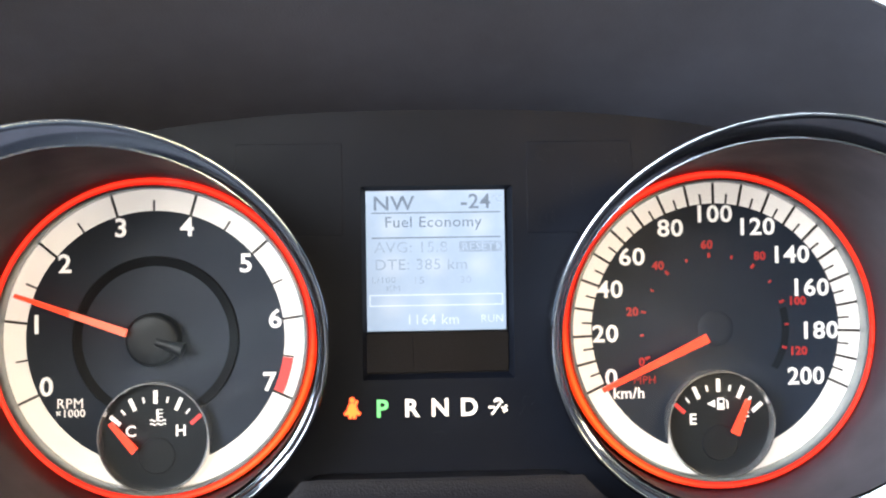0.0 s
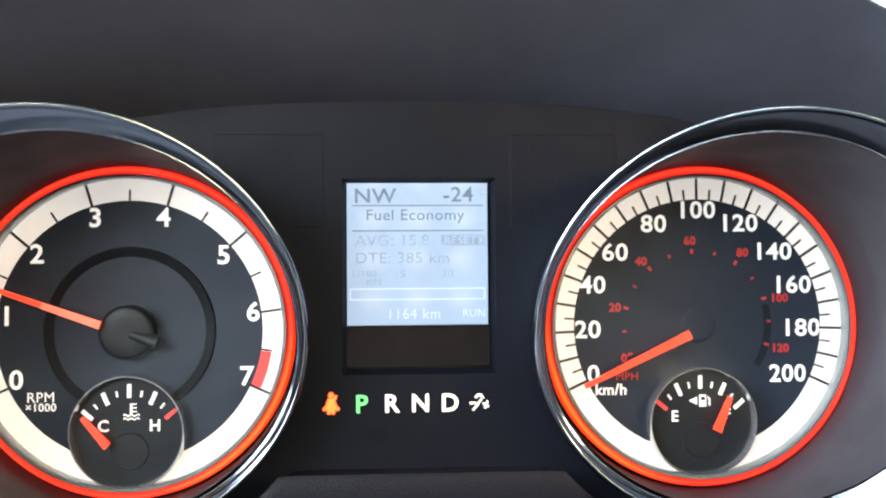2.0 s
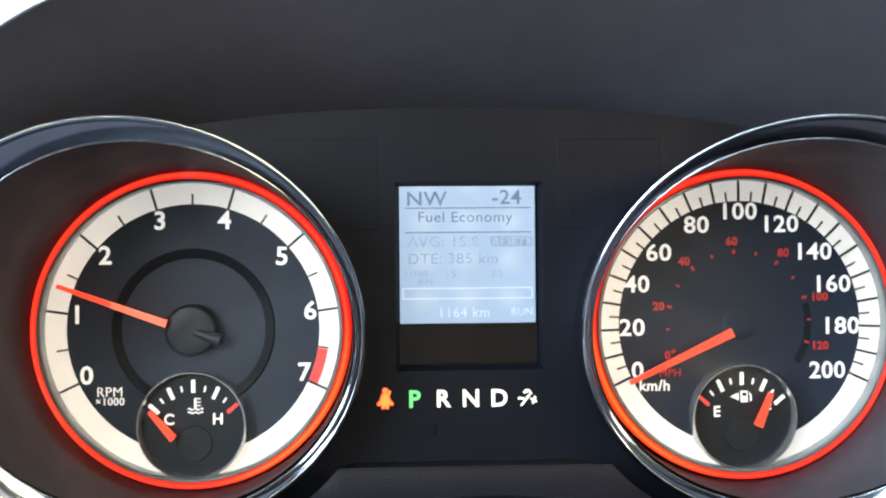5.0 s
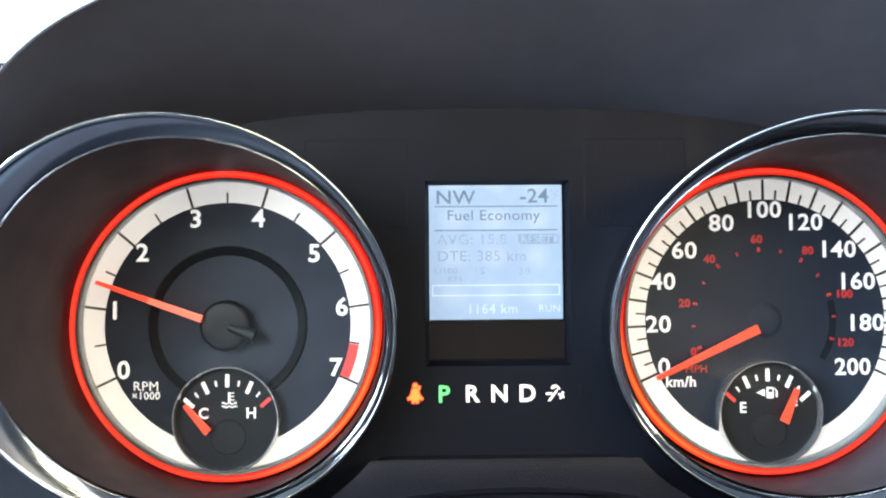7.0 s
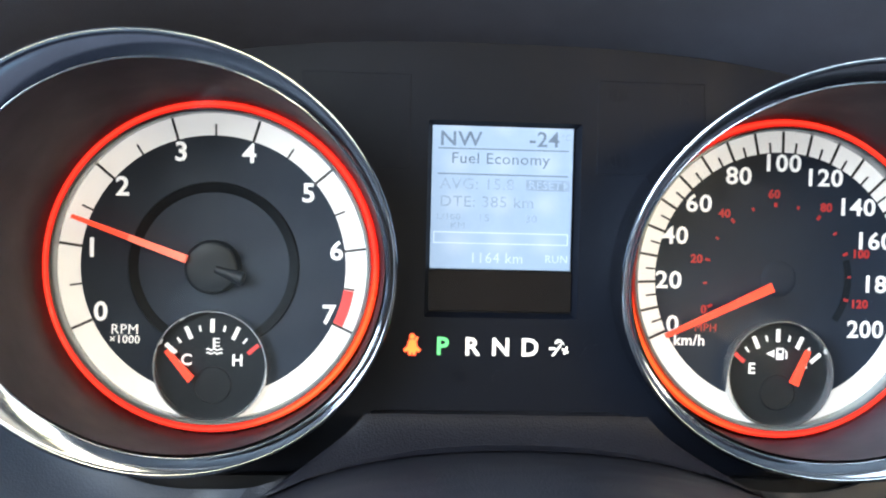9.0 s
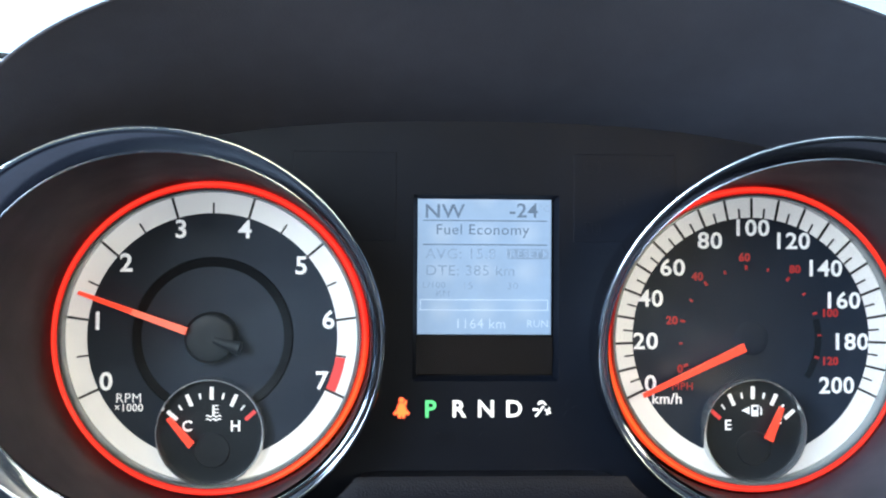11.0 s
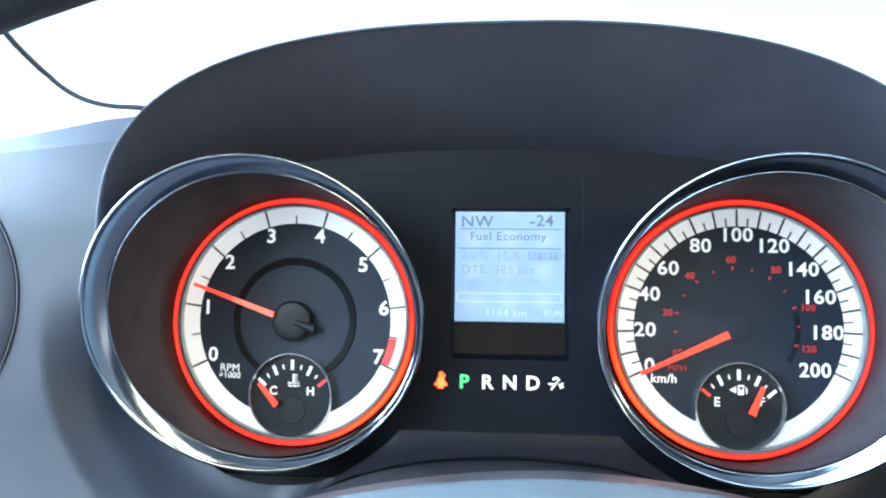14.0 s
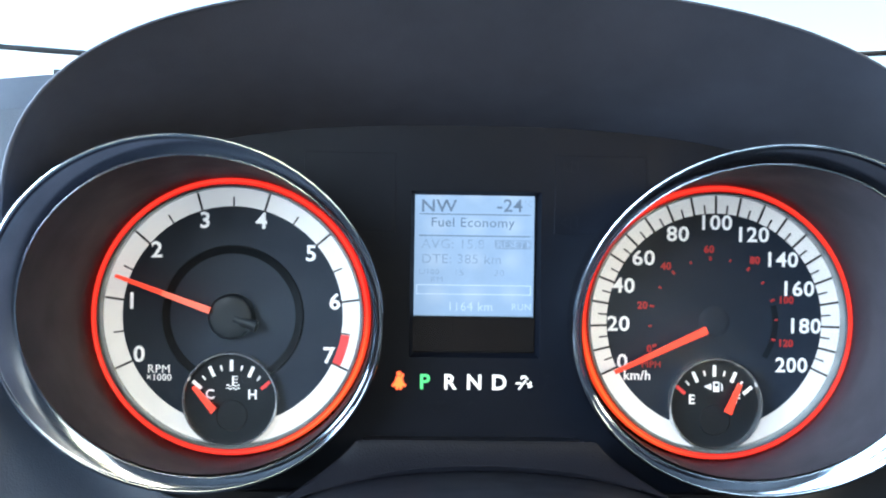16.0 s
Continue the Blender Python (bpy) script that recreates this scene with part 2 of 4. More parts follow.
def part(name, bm, mat, parent, label="", smooth=True):
    """One mesh under a thing or a part; its coordinates are the thing's own."""
    ob = mesh_object(name, bm, mat, smooth)
    ob.parent = parent
    if label:
        ob["label"] = label
    return ob


def solid(name, bm, mat, label="", category="", group="", kind="", smooth=True):
    return tagged(mesh_object(name, bm, mat, smooth), label, category, group, kind)


def lathe(profile, segs=128, closed=False, warp=None, cx=0.0, cz=0.0, slide=None):
    """Turns a profile of (radius, y) round the y axis through (cx, cz)."""
    bm = bmesh.new()
    rings = []
    for k, (r, y) in enumerate(profile):
        row = []
        for i in range(segs):
            a = 2 * math.pi * i / segs
            x, z = r * math.cos(a), r * math.sin(a)
            sx, sz = slide(k) if slide else (0.0, 0.0)
            yy = y + (warp(x + sx, z + sz, k) if warp else 0.0)
            row.append(bm.verts.new((cx + sx + x, yy, cz + sz + z)))
        rings.append(row)
    pairs = list(zip(rings, rings[1:])) + ([(rings[-1], rings[0])] if closed else [])
    for a, b in pairs:
        for i in range(segs):
            j = (i + 1) % segs
            bm.faces.new((a[i], a[j], b[j], b[i]))
    if not closed and profile[-1][0] < 1e-6:
        bmesh.ops.remove_doubles(bm, verts=rings[-1], dist=1e-7)
    bmesh.ops.recalc_face_normals(bm, faces=bm.faces)
    return bm


def disc(r, y0, y1, segs=96, cx=0.0, cz=0.0, bevel=0.0):
    b = bevel
    return lathe([(1e-7, y1), (r, y1), (r, y0 + b), (r - b, y0), (1e-7, y0)], segs, False, None, cx, cz)


def box(x0, x1, y0, y1, z0, z1, bevel=0.0, segs=2):
    bm = bmesh.new()
    bmesh.ops.create_cube(bm, size=1.0, matrix=Matrix.LocRotScale(((x0 + x1) / 2, (y0 + y1) / 2, (z0 + z1) / 2), None, (x1 - x0, y1 - y0, z1 - z0)))
    if bevel:
        bmesh.ops.bevel(bm, geom=bm.edges[:], offset=bevel, segments=segs, profile=0.5, affect="EDGES")
    return bm


def plate(points, y0, y1, bevel=0.0):
    """A flat outline of (x, z) points, from y0 (towards the driver) back to y1."""
    bm = bmesh.new()
    f = [bm.verts.new((x, y0, z)) for x, z in points]
    b = [bm.verts.new((x, y1, z)) for x, z in points]
    bm.faces.new(f)
    bm.faces.new(b[::-1])
    for i in range(len(points)):
        j = (i + 1) % len(points)
        bm.faces.new((f[j], f[i], b[i], b[j]))
    bmesh.ops.recalc_face_normals(bm, faces=bm.faces)
    if bevel:
        edges = [e for e in bm.edges if all(abs(v.co.y - y0) < 1e-9 for v in e.verts)]
        bmesh.ops.bevel(bm, geom=edges, offset=bevel, segments=2, profile=0.5, affect="EDGES")
    return bm


def radial_bar(cx, cz, angle, r0, r1, w0, w1, y0, y1):
    a = radians(angle)
    d, n = Vector((math.cos(a), math.sin(a))), Vector((-math.sin(a), math.cos(a)))
    c = Vector((cx, cz))
    pts = [c + d * r0 - n * w0 / 2, c + d * r1 - n * w1 / 2, c + d * r1 + n * w1 / 2, c + d * r0 + n * w0 / 2]
    return plate([tuple(p) for p in pts], y0, y1)


def sector(cx, cz, r0, r1, a0, a1, y0, y1, segs=48):
    pts = []
    for i in range(segs + 1):
        a = radians(a0 + (a1 - a0) * i / segs)
        pts.append((cx + r1 * math.cos(a), cz + r1 * math.sin(a)))
    for i in range(segs, -1, -1):
        a = radians(a0 + (a1 - a0) * i / segs)
        pts.append((cx + r0 * math.cos(a), cz + r0 * math.sin(a)))
    bm = bmesh.new()
    n = segs + 1
    f = [bm.verts.new((x, y0, z)) for x, z in pts]
    b = [bm.verts.new((x, y1, z)) for x, z in pts]
    for i in range(segs):
        for q in (f, b):
            bm.faces.new((q[i], q[i + 1], q[2 * n - 2 - i], q[2 * n - 1 - i]))
    m = len(pts)
    for i in range(m):
        bm.faces.new((f[i], f[(i + 1) % m], b[(i + 1) % m], b[i]))
    bmesh.ops.recalc_face_normals(bm, faces=bm.faces)
    return bm


def lettering(name, body, height, x, y, z, mat, parent, label="", weight=0.0, squeeze=1.0, align="CENTER", depth=0.00008, wide=0.0):
    """Raised print in the built-in font; height is that of the capitals; faces the driver."""
    cu = bpy.data.curves.new(name, "FONT")
    cu.body = body
    cu.size = height / 0.73
    cu.align_x, cu.align_y = align, "CENTER"
    cu.space_character = 1.06
    cu.extrude, cu.offset, cu.resolution_u = depth, weight, 3
    tmp = bpy.data.objects.new(name, cu)
    scene.collection.objects.link(tmp)
    bpy.context.view_layer.update()
    me = bpy.data.meshes.new_from_object(tmp.evaluated_get(bpy.context.evaluated_depsgraph_get()))
    bpy.data.objects.remove(tmp)
    bpy.data.curves.remove(cu)
    ys = [v.co.y for v in me.vertices]
    mid = (min(ys) + max(ys)) / 2
    if wide:
        xs = [v.co.x for v in me.vertices]
        squeeze = wide / (max(xs) - min(xs))
        me.transform(Matrix.Translation((-(min(xs) + max(xs)) / 2, 0, 0)))
    me.transform(Matrix.Translation((x, y, z)) @ Matrix.Rotation(radians(90), 4, "X") @ Matrix.Diagonal((squeeze, 1, 1, 1)) @ Matrix.Translation((0, -mid, 0)))
    me.name = name
    me.materials.clear()
    me.materials.append(mat)
    ob = new(name, me)
    ob.parent = parent
    if label:
        ob["label"] = label
    return ob

# ---- the cabin that closes the place ----
ZC = 1.0747          # height of the gauge centres
XL, XR = -0.0952, 0.0962   # and their places across
LEAN = pose(0, 0, 0, 5.0)  # the dials and the face panel lean a little towards the driver


def sheet(rows):
    """A skin through equal rows of points."""
    bm = bmesh.new()
    vs = [[bm.verts.new(p) for p in row] for row in rows]
    for a, b in zip(vs, vs[1:]):
        for i in range(len(a) - 1):
            bm.faces.new((a[i], a[i + 1], b[i + 1], b[i]))
    return bm


solid("ground", box(-60, 60, -60, 60, -0.02, 0.0), SNOW, "packed white snow all round the parked car", "ground", kind="structure", smooth=False)
solid("floor", box(-0.62, 1.12, -2.20, 0.75, 0.28, 0.32), CLOTH, "dark carpet floor of the car cabin", "floor", kind="structure", smooth=False)
# unseen plain wall, added to close the cabin; navy for the chrome's reflections
solid("wall_rear", box(-0.62, 1.12, -2.24, -2.20, 0.28, 1.22), CLOTH, "plain unseen rear wall, dark blue for the chrome to reflect", "wall", kind="structure", smooth=False)
# unseen strip, added to narrow the rear opening and dim its light
solid("wall_rear_top", box(-0.62, 1.12, -2.24, -2.20, 1.50, 1.66), LINER, "unseen grey roof edge added to cut light from the rear opening", "wall", kind="structure", smooth=False)
solid("wall_left", box(-0.62, -0.58, -2.20, 0.75, 0.28, 1.00), DASH, "dark grey door panel below the side window", "wall", kind="structure", smooth=False)
# unseen; its top is raised to keep out sky light on this side
solid("wall_right", box(1.08, 1.12, -2.20, 0.75, 0.28, 1.22), DASH, "unseen dark grey door panel, raised to block light from the far side", "wall", kind="structure", smooth=False)
solid("wall_front", box(-0.62, 1.12, 0.72, 0.76, 0.28, 1.20), RECESS, "dark bulkhead under the dashboard", "wall", kind="structure", smooth=False)
solid("trim_left", box(-0.62, -0.56, -2.20, 0.02, 1.56, 1.62), LINER, "grey roof edge above the side window", "trim", kind="structure", smooth=False)
solid("trim_right", box(1.06, 1.12, -2.20, 0.02, 1.56, 1.62), LINER, "grey roof edge above the far side window", "trim", kind="structure", smooth=False)
solid("ceiling", box(-0.62, 1.12, -2.20, 0.02, 1.62, 1.66), LINER, "grey cloth headliner of the car", "ceiling", kind="structure", smooth=False)


# ---- dashboard ----
def smooth01(v):
    v = min(1.0, max(0.0, v))
    return v * v * (3 - 2 * v)


def rim(u):
    """The hood's front edge; u runs from the lower left over the top to the lower right."""
    v = (u - 0.12) / 0.76
    if v < 0 or v > 1:
        d = -v if v < 0 else v - 1
        return (-0.1515 - 0.02 * d if v < 0 else 0.1575 + 0.02 * d), -0.070 + 0.10 * d, 1.105 - 0.30 * d
    a = math.pi * (1 - v)
    c, s = math.cos(a), math.sin(a)
    e = 2 / 2.65 if c < 0 else 2 / 2.4
    return 0.003 + 0.1545 * math.copysign(abs(c) ** e, c), -0.070, 1.105 + 0.0758 * abs(s) ** e


def build_hood():
    hood = thing("instrument_hood", (0, 0, 0), "matt black soft hood arching over the gauges", "hood")
    us = [i / 96 for i in range(97)]
    rows = []
    front = [Vector(rim(u)) for u in us]
    back = []
    for u in us:
        x, y, z = rim(u)
        back.append(Vector((x * 1.07, 0.004, 1.07 + (z - 1.07) * 0.69)))
    for k in range(13):
        w = k / 12
        rows.append([tuple(f.lerp(b, w) + Vector((0, 0, -0.004 * math.sin(math.pi * w)))) for f, b in zip(front, back)])
    part("lining", sheet(rows), HOOD, hood)
    # rolled lip and outer shell
    rows = []
    for k in range(25):
        w = k / 24
        row = []
        for f in front:
            d = Vector((f.x - 0.004, 0, f.z - 1.09))
            d.normalize()
            if w < 0.35:
                t = w / 0.35 * math.pi
                p = f + d * 0.0008 * (1 - math.cos(t)) + Vector((0, -0.0010 * math.sin(t), 0))
            else:
                t = (w - 0.35) / 0.65
                p = f + d * (0.0016 + 0.004 * t) + Vector((0, 0.16 * t, -0.006 * t * t))
            row.append(tuple(p))
        rows.append(row)
    part("shell", sheet(rows), HOOD, hood)
    return hood


build_hood()


def dash_y(x, z):
    """How far the dash fascia stands from the gauge plane."""
    y = -0.036 + 0.030 * smooth01((z - 1.11) / 0.085) - 0.022 * smooth01((1.03 - z) / 0.15)
    for cx in (XL, XR):
        r = math.hypot(x - cx, z - 1.073)
        y += 0.022 * (1 - max(0.0, min(1.0, (r - 0.058) / 0.038)) ** 1.15) * smooth01((abs(x) - 0.060) / 0.035) * smooth01((1.088 - z) / 0.06)
    return y


def crest(x):
    return 1.173 - 0.25 * max(0.0, -0.19 - x)


def arch(x):
    """The lower opening's edge over the steering column."""
    return 1.0216 - 1.6 * (x - 0.003) ** 2 - 170 * (x - 0.003) ** 4


def fascia_edge(side):
    """Inner edge of the fascia on one side: down the hood's edge, round the tube, along the ledge to the middle; with the
    place on its outer border that each point runs out to and the width of the turn towards the fascia's own surface."""
    pts = []
    cx = XL + 0.0004 if side < 0 else XR - 0.0004
    far = 0.57 if side < 0 else 0.50
    for i in range(30):
        q = i / 29
        u = 0.27 - 0.15 * q if side < 0 else 0.73 + 0.15 * q
        x, y, z = rim(u)
        d = Vector((x - 0.003, 0, z - 1.09)).normalized() * 0.0022
        pts.append((x + d.x, -0.068, z + d.z, side * far, 1.10 - 0.10 * q, 0.010))
    for i in range(1, 61):
        q = i / 60
        a = radians(158 + (320 - 158) * q) if side < 0 else radians(22 - (22 + 140) * q)
        w = smooth01(i / 14)
        open_r = 0.0606 + 0.0062 * smooth01((q - 0.3) / 0.3)   # wider than the bezel below
        x, z = cx + open_r * math.cos(a), 1.0729 + open_r * math.sin(a)
        y = -0.068 + (dash_y(x, z) + 0.003 + 0.068) * w
        if q > 0.75:
            y += (-0.0205 - y) * smooth01((q - 0.75) / 0.25)
        if q < 0.45:
            v = q / 0.45
            tx, tz = side * far, 1.0 - 0.15 * v
        elif q < 0.62:
            v = (q - 0.45) / 0.17
            tx, tz = side * (far + (0.21 - far) * v), 0.85
        else:
            v = (q - 0.62) / 0.38
            tx = side * (0.21 + (0.044 - 0.21) * v)
            tz = max(0.85, arch(tx))
        pts.append((x, y, z, tx, tz, 0.010 + 0.016 * smooth01(q / 0.4)))
    x0, y0, z0 = pts[-1][:3]
    for i in range(1, 25):
        q = i / 24
        tx = side * 0.044 * (1 - q)
        pts.append((x0 * (1 - q), -0.0205, z0 + (1.0301 - z0) * smooth01(q * 5), tx, arch(tx), 0.026))
    return pts


def build_fascia(side):
    edge = fascia_edge(side)
    # the edge towards the gauges turns in, with a small round
    rows = [[(x, y + back, z - 0.004 * back / 0.014) for x, y, z, tx, tz, near in edge] for back in (0.014, 0.006, 0.0012)]
    for k in range(101):
        w = (k / 100) ** 1.9
        row = []
        for x, y, z, tx, tz, near in edge:
            px, pz = x + (tx - x) * w, z + (tz - z) * w
            base = dash_y(px, pz)
            reach = math.hypot(px - x, pz - z)
            row.append((px, base + (y - base) * (1 - smooth01(reach / near)), pz))
        rows.append(row)
    # the opening's edge turns in under the fascia
    for k in range(1, 5):
        row = []
        for x, y, z, tx, tz, near in edge:
            row.append((tx, dash_y(tx, tz) + 0.006 * k, tz - 0.0006 * k * k ** 0.5))
        rows.append(row)
    return rows


def build_dash():
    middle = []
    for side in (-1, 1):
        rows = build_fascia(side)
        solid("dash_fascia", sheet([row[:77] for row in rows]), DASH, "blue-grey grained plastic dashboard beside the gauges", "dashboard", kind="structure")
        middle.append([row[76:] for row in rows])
    # the fascia's middle, with its shade put into a darker colour
    solid("dash_shaded_middle", sheet([a + b[-2::-1] for a, b in zip(*middle)]), COLLAR, "middle of the dashboard plastic, coloured darker to stand for shade", "dashboard", kind="structure")
    # the top of the dash, rolling over from the fascia and running to the windshield
    rows = []
    for k in range(49):
        w = (k / 48) ** 1.8
        row = []
        for i in range(90):
            x = -0.57 + 1.65 * i / 89
            far = 0.385 + 0.10 * smooth01((x + 0.45) / 0.9)
            c = crest(x)
            lift = 0.004 * math.sin(min(1, w * 7) * math.pi / 2)
            y = dash_y(x, c) - 0.012 * (1 - min(1, w * 7)) + (far + 0.02) * w
            z = c + lift - 0.04 * max(0.0, 1 - w * 12) + (1.236 + 0.026 * smooth01((x + 0.15) / 0.35) - c - 0.004) * max(0.0, (w - 0.12) / 0.88) ** 1.25
            inside = smooth01((x + 0.166) / 0.012) * smooth01((0.172 - x) / 0.012)
            y = y + (max(y, 0.008) - y) * inside
            row.append((x, y, z))
        rows.append(row)
    solid("dash_top", sheet(rows), DASH, "grained dashboard top in daylight below the windshield", "dashboard", kind="structure")


build_dash()


def tube_along(points, radius, segs=10):
    """A round bar through a row of points."""
    bm = bmesh.new()
    pts = [Vector(p) for p in points]
    rings = []
    for i, p in enumerate(pts):
        d = (pts[min(i + 1, len(pts) - 1)] - pts[max(i - 1, 0)]).normalized()
        side = d.cross(Vector((0.2, 0.1, 1)) if abs(d.y) > 0.9 else Vector((0, 1, 0.3))).normalized()
        up = side.cross(d)
        r = radius(i / (len(pts) - 1)) if callable(radius) else radius
        rings.append([bm.verts.new(p + r * (side * math.cos(2 * math.pi * k / segs) + up * math.sin(2 * math.pi * k / segs))) for k in range(segs)])
    for a, b in zip(rings, rings[1:]):
        for k in range(segs):
            m = (k + 1) % segs
            bm.faces.new((a[k], a[m], b[m], b[k]))
    bm.faces.new(rings[0][::-1])
    bm.faces.new(rings[-1])
    bmesh.ops.recalc_face_normals(bm, faces=bm.faces)
    return bm


def seal_point(u):
    """The windshield's lower edge and its left corner, up the pillar."""
    if u < 0.5:
        v = u / 0.5
        return Vector((0.95 - 1.33 * v, 0.50 - 0.10 * v ** 3, 1.372 - 0.065 * smooth01(v * 1.05)))
    v = (u - 0.5) / 0.5
    x = -0.38 - 0.17 * (1 - (1 - v) ** 1.7)
    return Vector((x, 0.40 - 0.30 * max(0, v - 0.35), 1.307 + 0.30 * v ** 2.1))


SEAL = [seal_point(i / 80) for i in range(81)]
solid("windshield_seal", tube_along(SEAL, 0.0029), RUBBER, "thin black rubber edge of the windshield", "seal", kind="structure")
rows = []
for i in range(36, 81):
    p = SEAL[i]
    v = (i - 36) / 44
    rows.append([tuple(p + Vector((-0.05 * k * (0.3 + v) - 0.001, -0.05 * k * (0.2 + v), -0.030 * k * (1 - v * 0.9)))) for k in range(5)])
solid("pillar_trim", sheet(rows), PILLAR, "pale plastic trim of the windshield pillar", "pillar", kind="structure")

# the windshield itself, from its lower edge up to the roof
rows = []
for k in range(9):
    w = k / 8
    rows.append([(x, 0.512 - 0.10 * ((x - 0.25) / 0.8) ** 2 - 0.46 * w, 1.355 + 0.27 * w) for x in (-0.50 + 1.56 * i / 30 for i in range(31))])
shield = solid("window_1", sheet(rows), GLASS, "clear raked windshield glass above the dashboard", "windshield", kind="structure")
shield.visible_shadow = False

# ---- instrument cluster ----
cluster = thing("instrument_cluster", (0, 0, 0), "black gauge cluster with chrome-ringed lit dials and a small display", "instrument cluster")
cluster.matrix_basis = pose(0, 0, ZC) @ LEAN @ pose(0, 0, -ZC)
# face panel with its opening for the display
HOLE = (-0.0252, 0.0262, 1.0595, 1.1250)


def panel_mesh():
    bm = bmesh.new()
    hx0, hx1, hz0, hz1 = HOLE
    xs = sorted({*(round(-0.165 + 0.33 * i / 132, 5) for i in range(133)), hx0, hx1})
    zs = sorted({*(round(0.94 + 0.23 * i / 92, 5) for i in range(93)), hz0, hz1})
    y = -0.0022
    vs = {}

    def v(i, j):
        if (i, j) not in vs:
            vs[i, j] = bm.verts.new((xs[i], y, zs[j]))
        return vs[i, j]

    for i in range(len(xs) - 1):
        for j in range(len(zs) - 1):
            cx, cz = (xs[i] + xs[i + 1]) / 2, (zs[j] + zs[j + 1]) / 2
            if hx0 < cx < hx1 and hz0 < cz < hz1:
                continue
            if min(math.hypot(cx - q, cz - ZC) for q in (XL, XR)) < 0.0565:
                continue
            bm.faces.new((v(i, j), v(i + 1, j), v(i + 1, j + 1), v(i, j + 1)))
    d = 0.0016
    o = [bm.verts.new(p) for p in ((hx0, y, hz0), (hx1, y, hz0), (hx1, y, hz1), (hx0, y, hz1))]
    b = [bm.verts.new(p) for p in ((hx0 + d, 0.001, hz0 + d), (hx1 - d, 0.001, hz0 + d), (hx1 - d, 0.001, hz1 - d), (hx0 + d, 0.001, hz1 - d))]
    for k in range(4):
        m = (k + 1) % 4
        bm.faces.new((o[k], o[m], b[m], b[k]))
    bmesh.ops.recalc_face_normals(bm, faces=bm.faces)
    return bm


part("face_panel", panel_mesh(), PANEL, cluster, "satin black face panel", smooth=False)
# unseen; added to block windshield light leaking past the dials
part("light_stop_plate", box(-0.165, 0.165, 0.0045, 0.0065, 0.94, 1.16), RECESS, cluster, "unseen black plate added to stop light from behind the dials", smooth=False)
part("display_back", box(-0.03, 0.03, 0.0012, 0.004, 1.055, 1.13), RECESS, cluster, smooth=False)

lcd = part("display", box(-0.0237, 0.0237, -0.0002, 0.0012, 1.0758, 1.1236), LCD, cluster, "pale blue backlit display", smooth=False)
YT = -0.0003
lettering("display_text", "NW", 0.0050, -0.0214, YT, 1.1193, LCDINK, lcd, weight=0.0001, align="LEFT", squeeze=1.12)
lettering("display_text", "-24", 0.0052, 0.0190, YT, 1.1198, LCDINK, lcd, weight=0.0001, align="RIGHT", squeeze=1.05)
lettering("display_text", "\u00b0C", 0.0024, 0.0194, YT, 1.1206, LCDFAINT, lcd, align="LEFT")
lettering("display_text", "Fuel Economy", 0.0038, -0.0008, YT, 1.1123, LCDINK, lcd, squeeze=1.06)
lettering("display_text", "AVG: 15.8", 0.0038, -0.0210, YT, 1.1043, LCDFAINT, lcd, align="LEFT", squeeze=1.08)
lettering("display_text", "DTE: 385 km", 0.0038, -0.0210, YT, 1.0984, LCDFAINT, lcd, align="LEFT", squeeze=1.08)
lettering("display_text", "L/100", 0.0021, -0.0220, YT, 1.0932, LCDFAINT, lcd, align="LEFT", squeeze=1.2)
lettering("display_text", "KM", 0.0021, -0.0172, YT, 1.0903, LCDFAINT, lcd, align="LEFT", squeeze=1.2)
lettering("display_text", "15", 0.0025, -0.0060, YT, 1.0930, LCDFAINT, lcd, squeeze=1.2)
lettering("display_text", "30", 0.0025, 0.0100, YT, 1.0930, LCDFAINT, lcd, squeeze=1.2)
lettering("display_text", "1164 km", 0.0036, -0.0105, YT, 1.0796, LCDPALE, lcd, align="LEFT")
lettering("display_text", "RUN", 0.0027, 0.0150, YT, 1.0796, LCDPALE, lcd, align="LEFT")
for z, x0, x1 in ((1.1160, -0.0218, 0.0222), (1.1075, -0.0218, 0.0222)):
    part("display_rule", box(x0, x1, YT - 0.0001, YT + 0.0001, z - 0.00022, z + 0.00022), LCDINK, lcd, smooth=False)
for x0, x1, z0, z1 in ((-0.0228, 0.0228, 1.0878, 1.0882), (-0.0228, 0.0228, 1.0842, 1.0846), (-0.0228, -0.0224, 1.0846, 1.0878), (0.0224, 0.0228, 1.0846, 1.0878)):
    part("display_rule", box(x0, x1, YT - 0.0001, YT + 0.0001, z0, z1), LCDPALE, lcd, smooth=False)
reset = part("display_button", box(0.0080, 0.0228, YT - 0.0001, YT + 0.0001, 1.1025, 1.1061), LCDFAINT, lcd, "grey reset field", smooth=False)
lettering("display_text", "RESET", 0.0028, 0.0145, YT - 0.0002, 1.1043, LCD, reset, squeeze=1.05)
part("arrow_mark", plate([(0.0208, 1.1056), (0.0208, 1.1030), (0.0224, 1.1043)], YT - 0.0003, YT - 0.0001), LCD, reset, smooth=False)

# gear and warning lamps
YL = -0.0026
ZL = 1.0500
for body, x, mat, label in (("P", -0.0190, LAMPGREEN, "lit green letter"), ("R", -0.0091, LAMPWHITE, "lit white letter"), ("N", 0.0006, LAMPWHITE, "lit white letter"), ("D", 0.0104, LAMPWHITE, "lit white letter")):
    lettering("gear_letter", body, 0.0060, x, YL, ZL, mat, cluster, label, weight=0.00020)


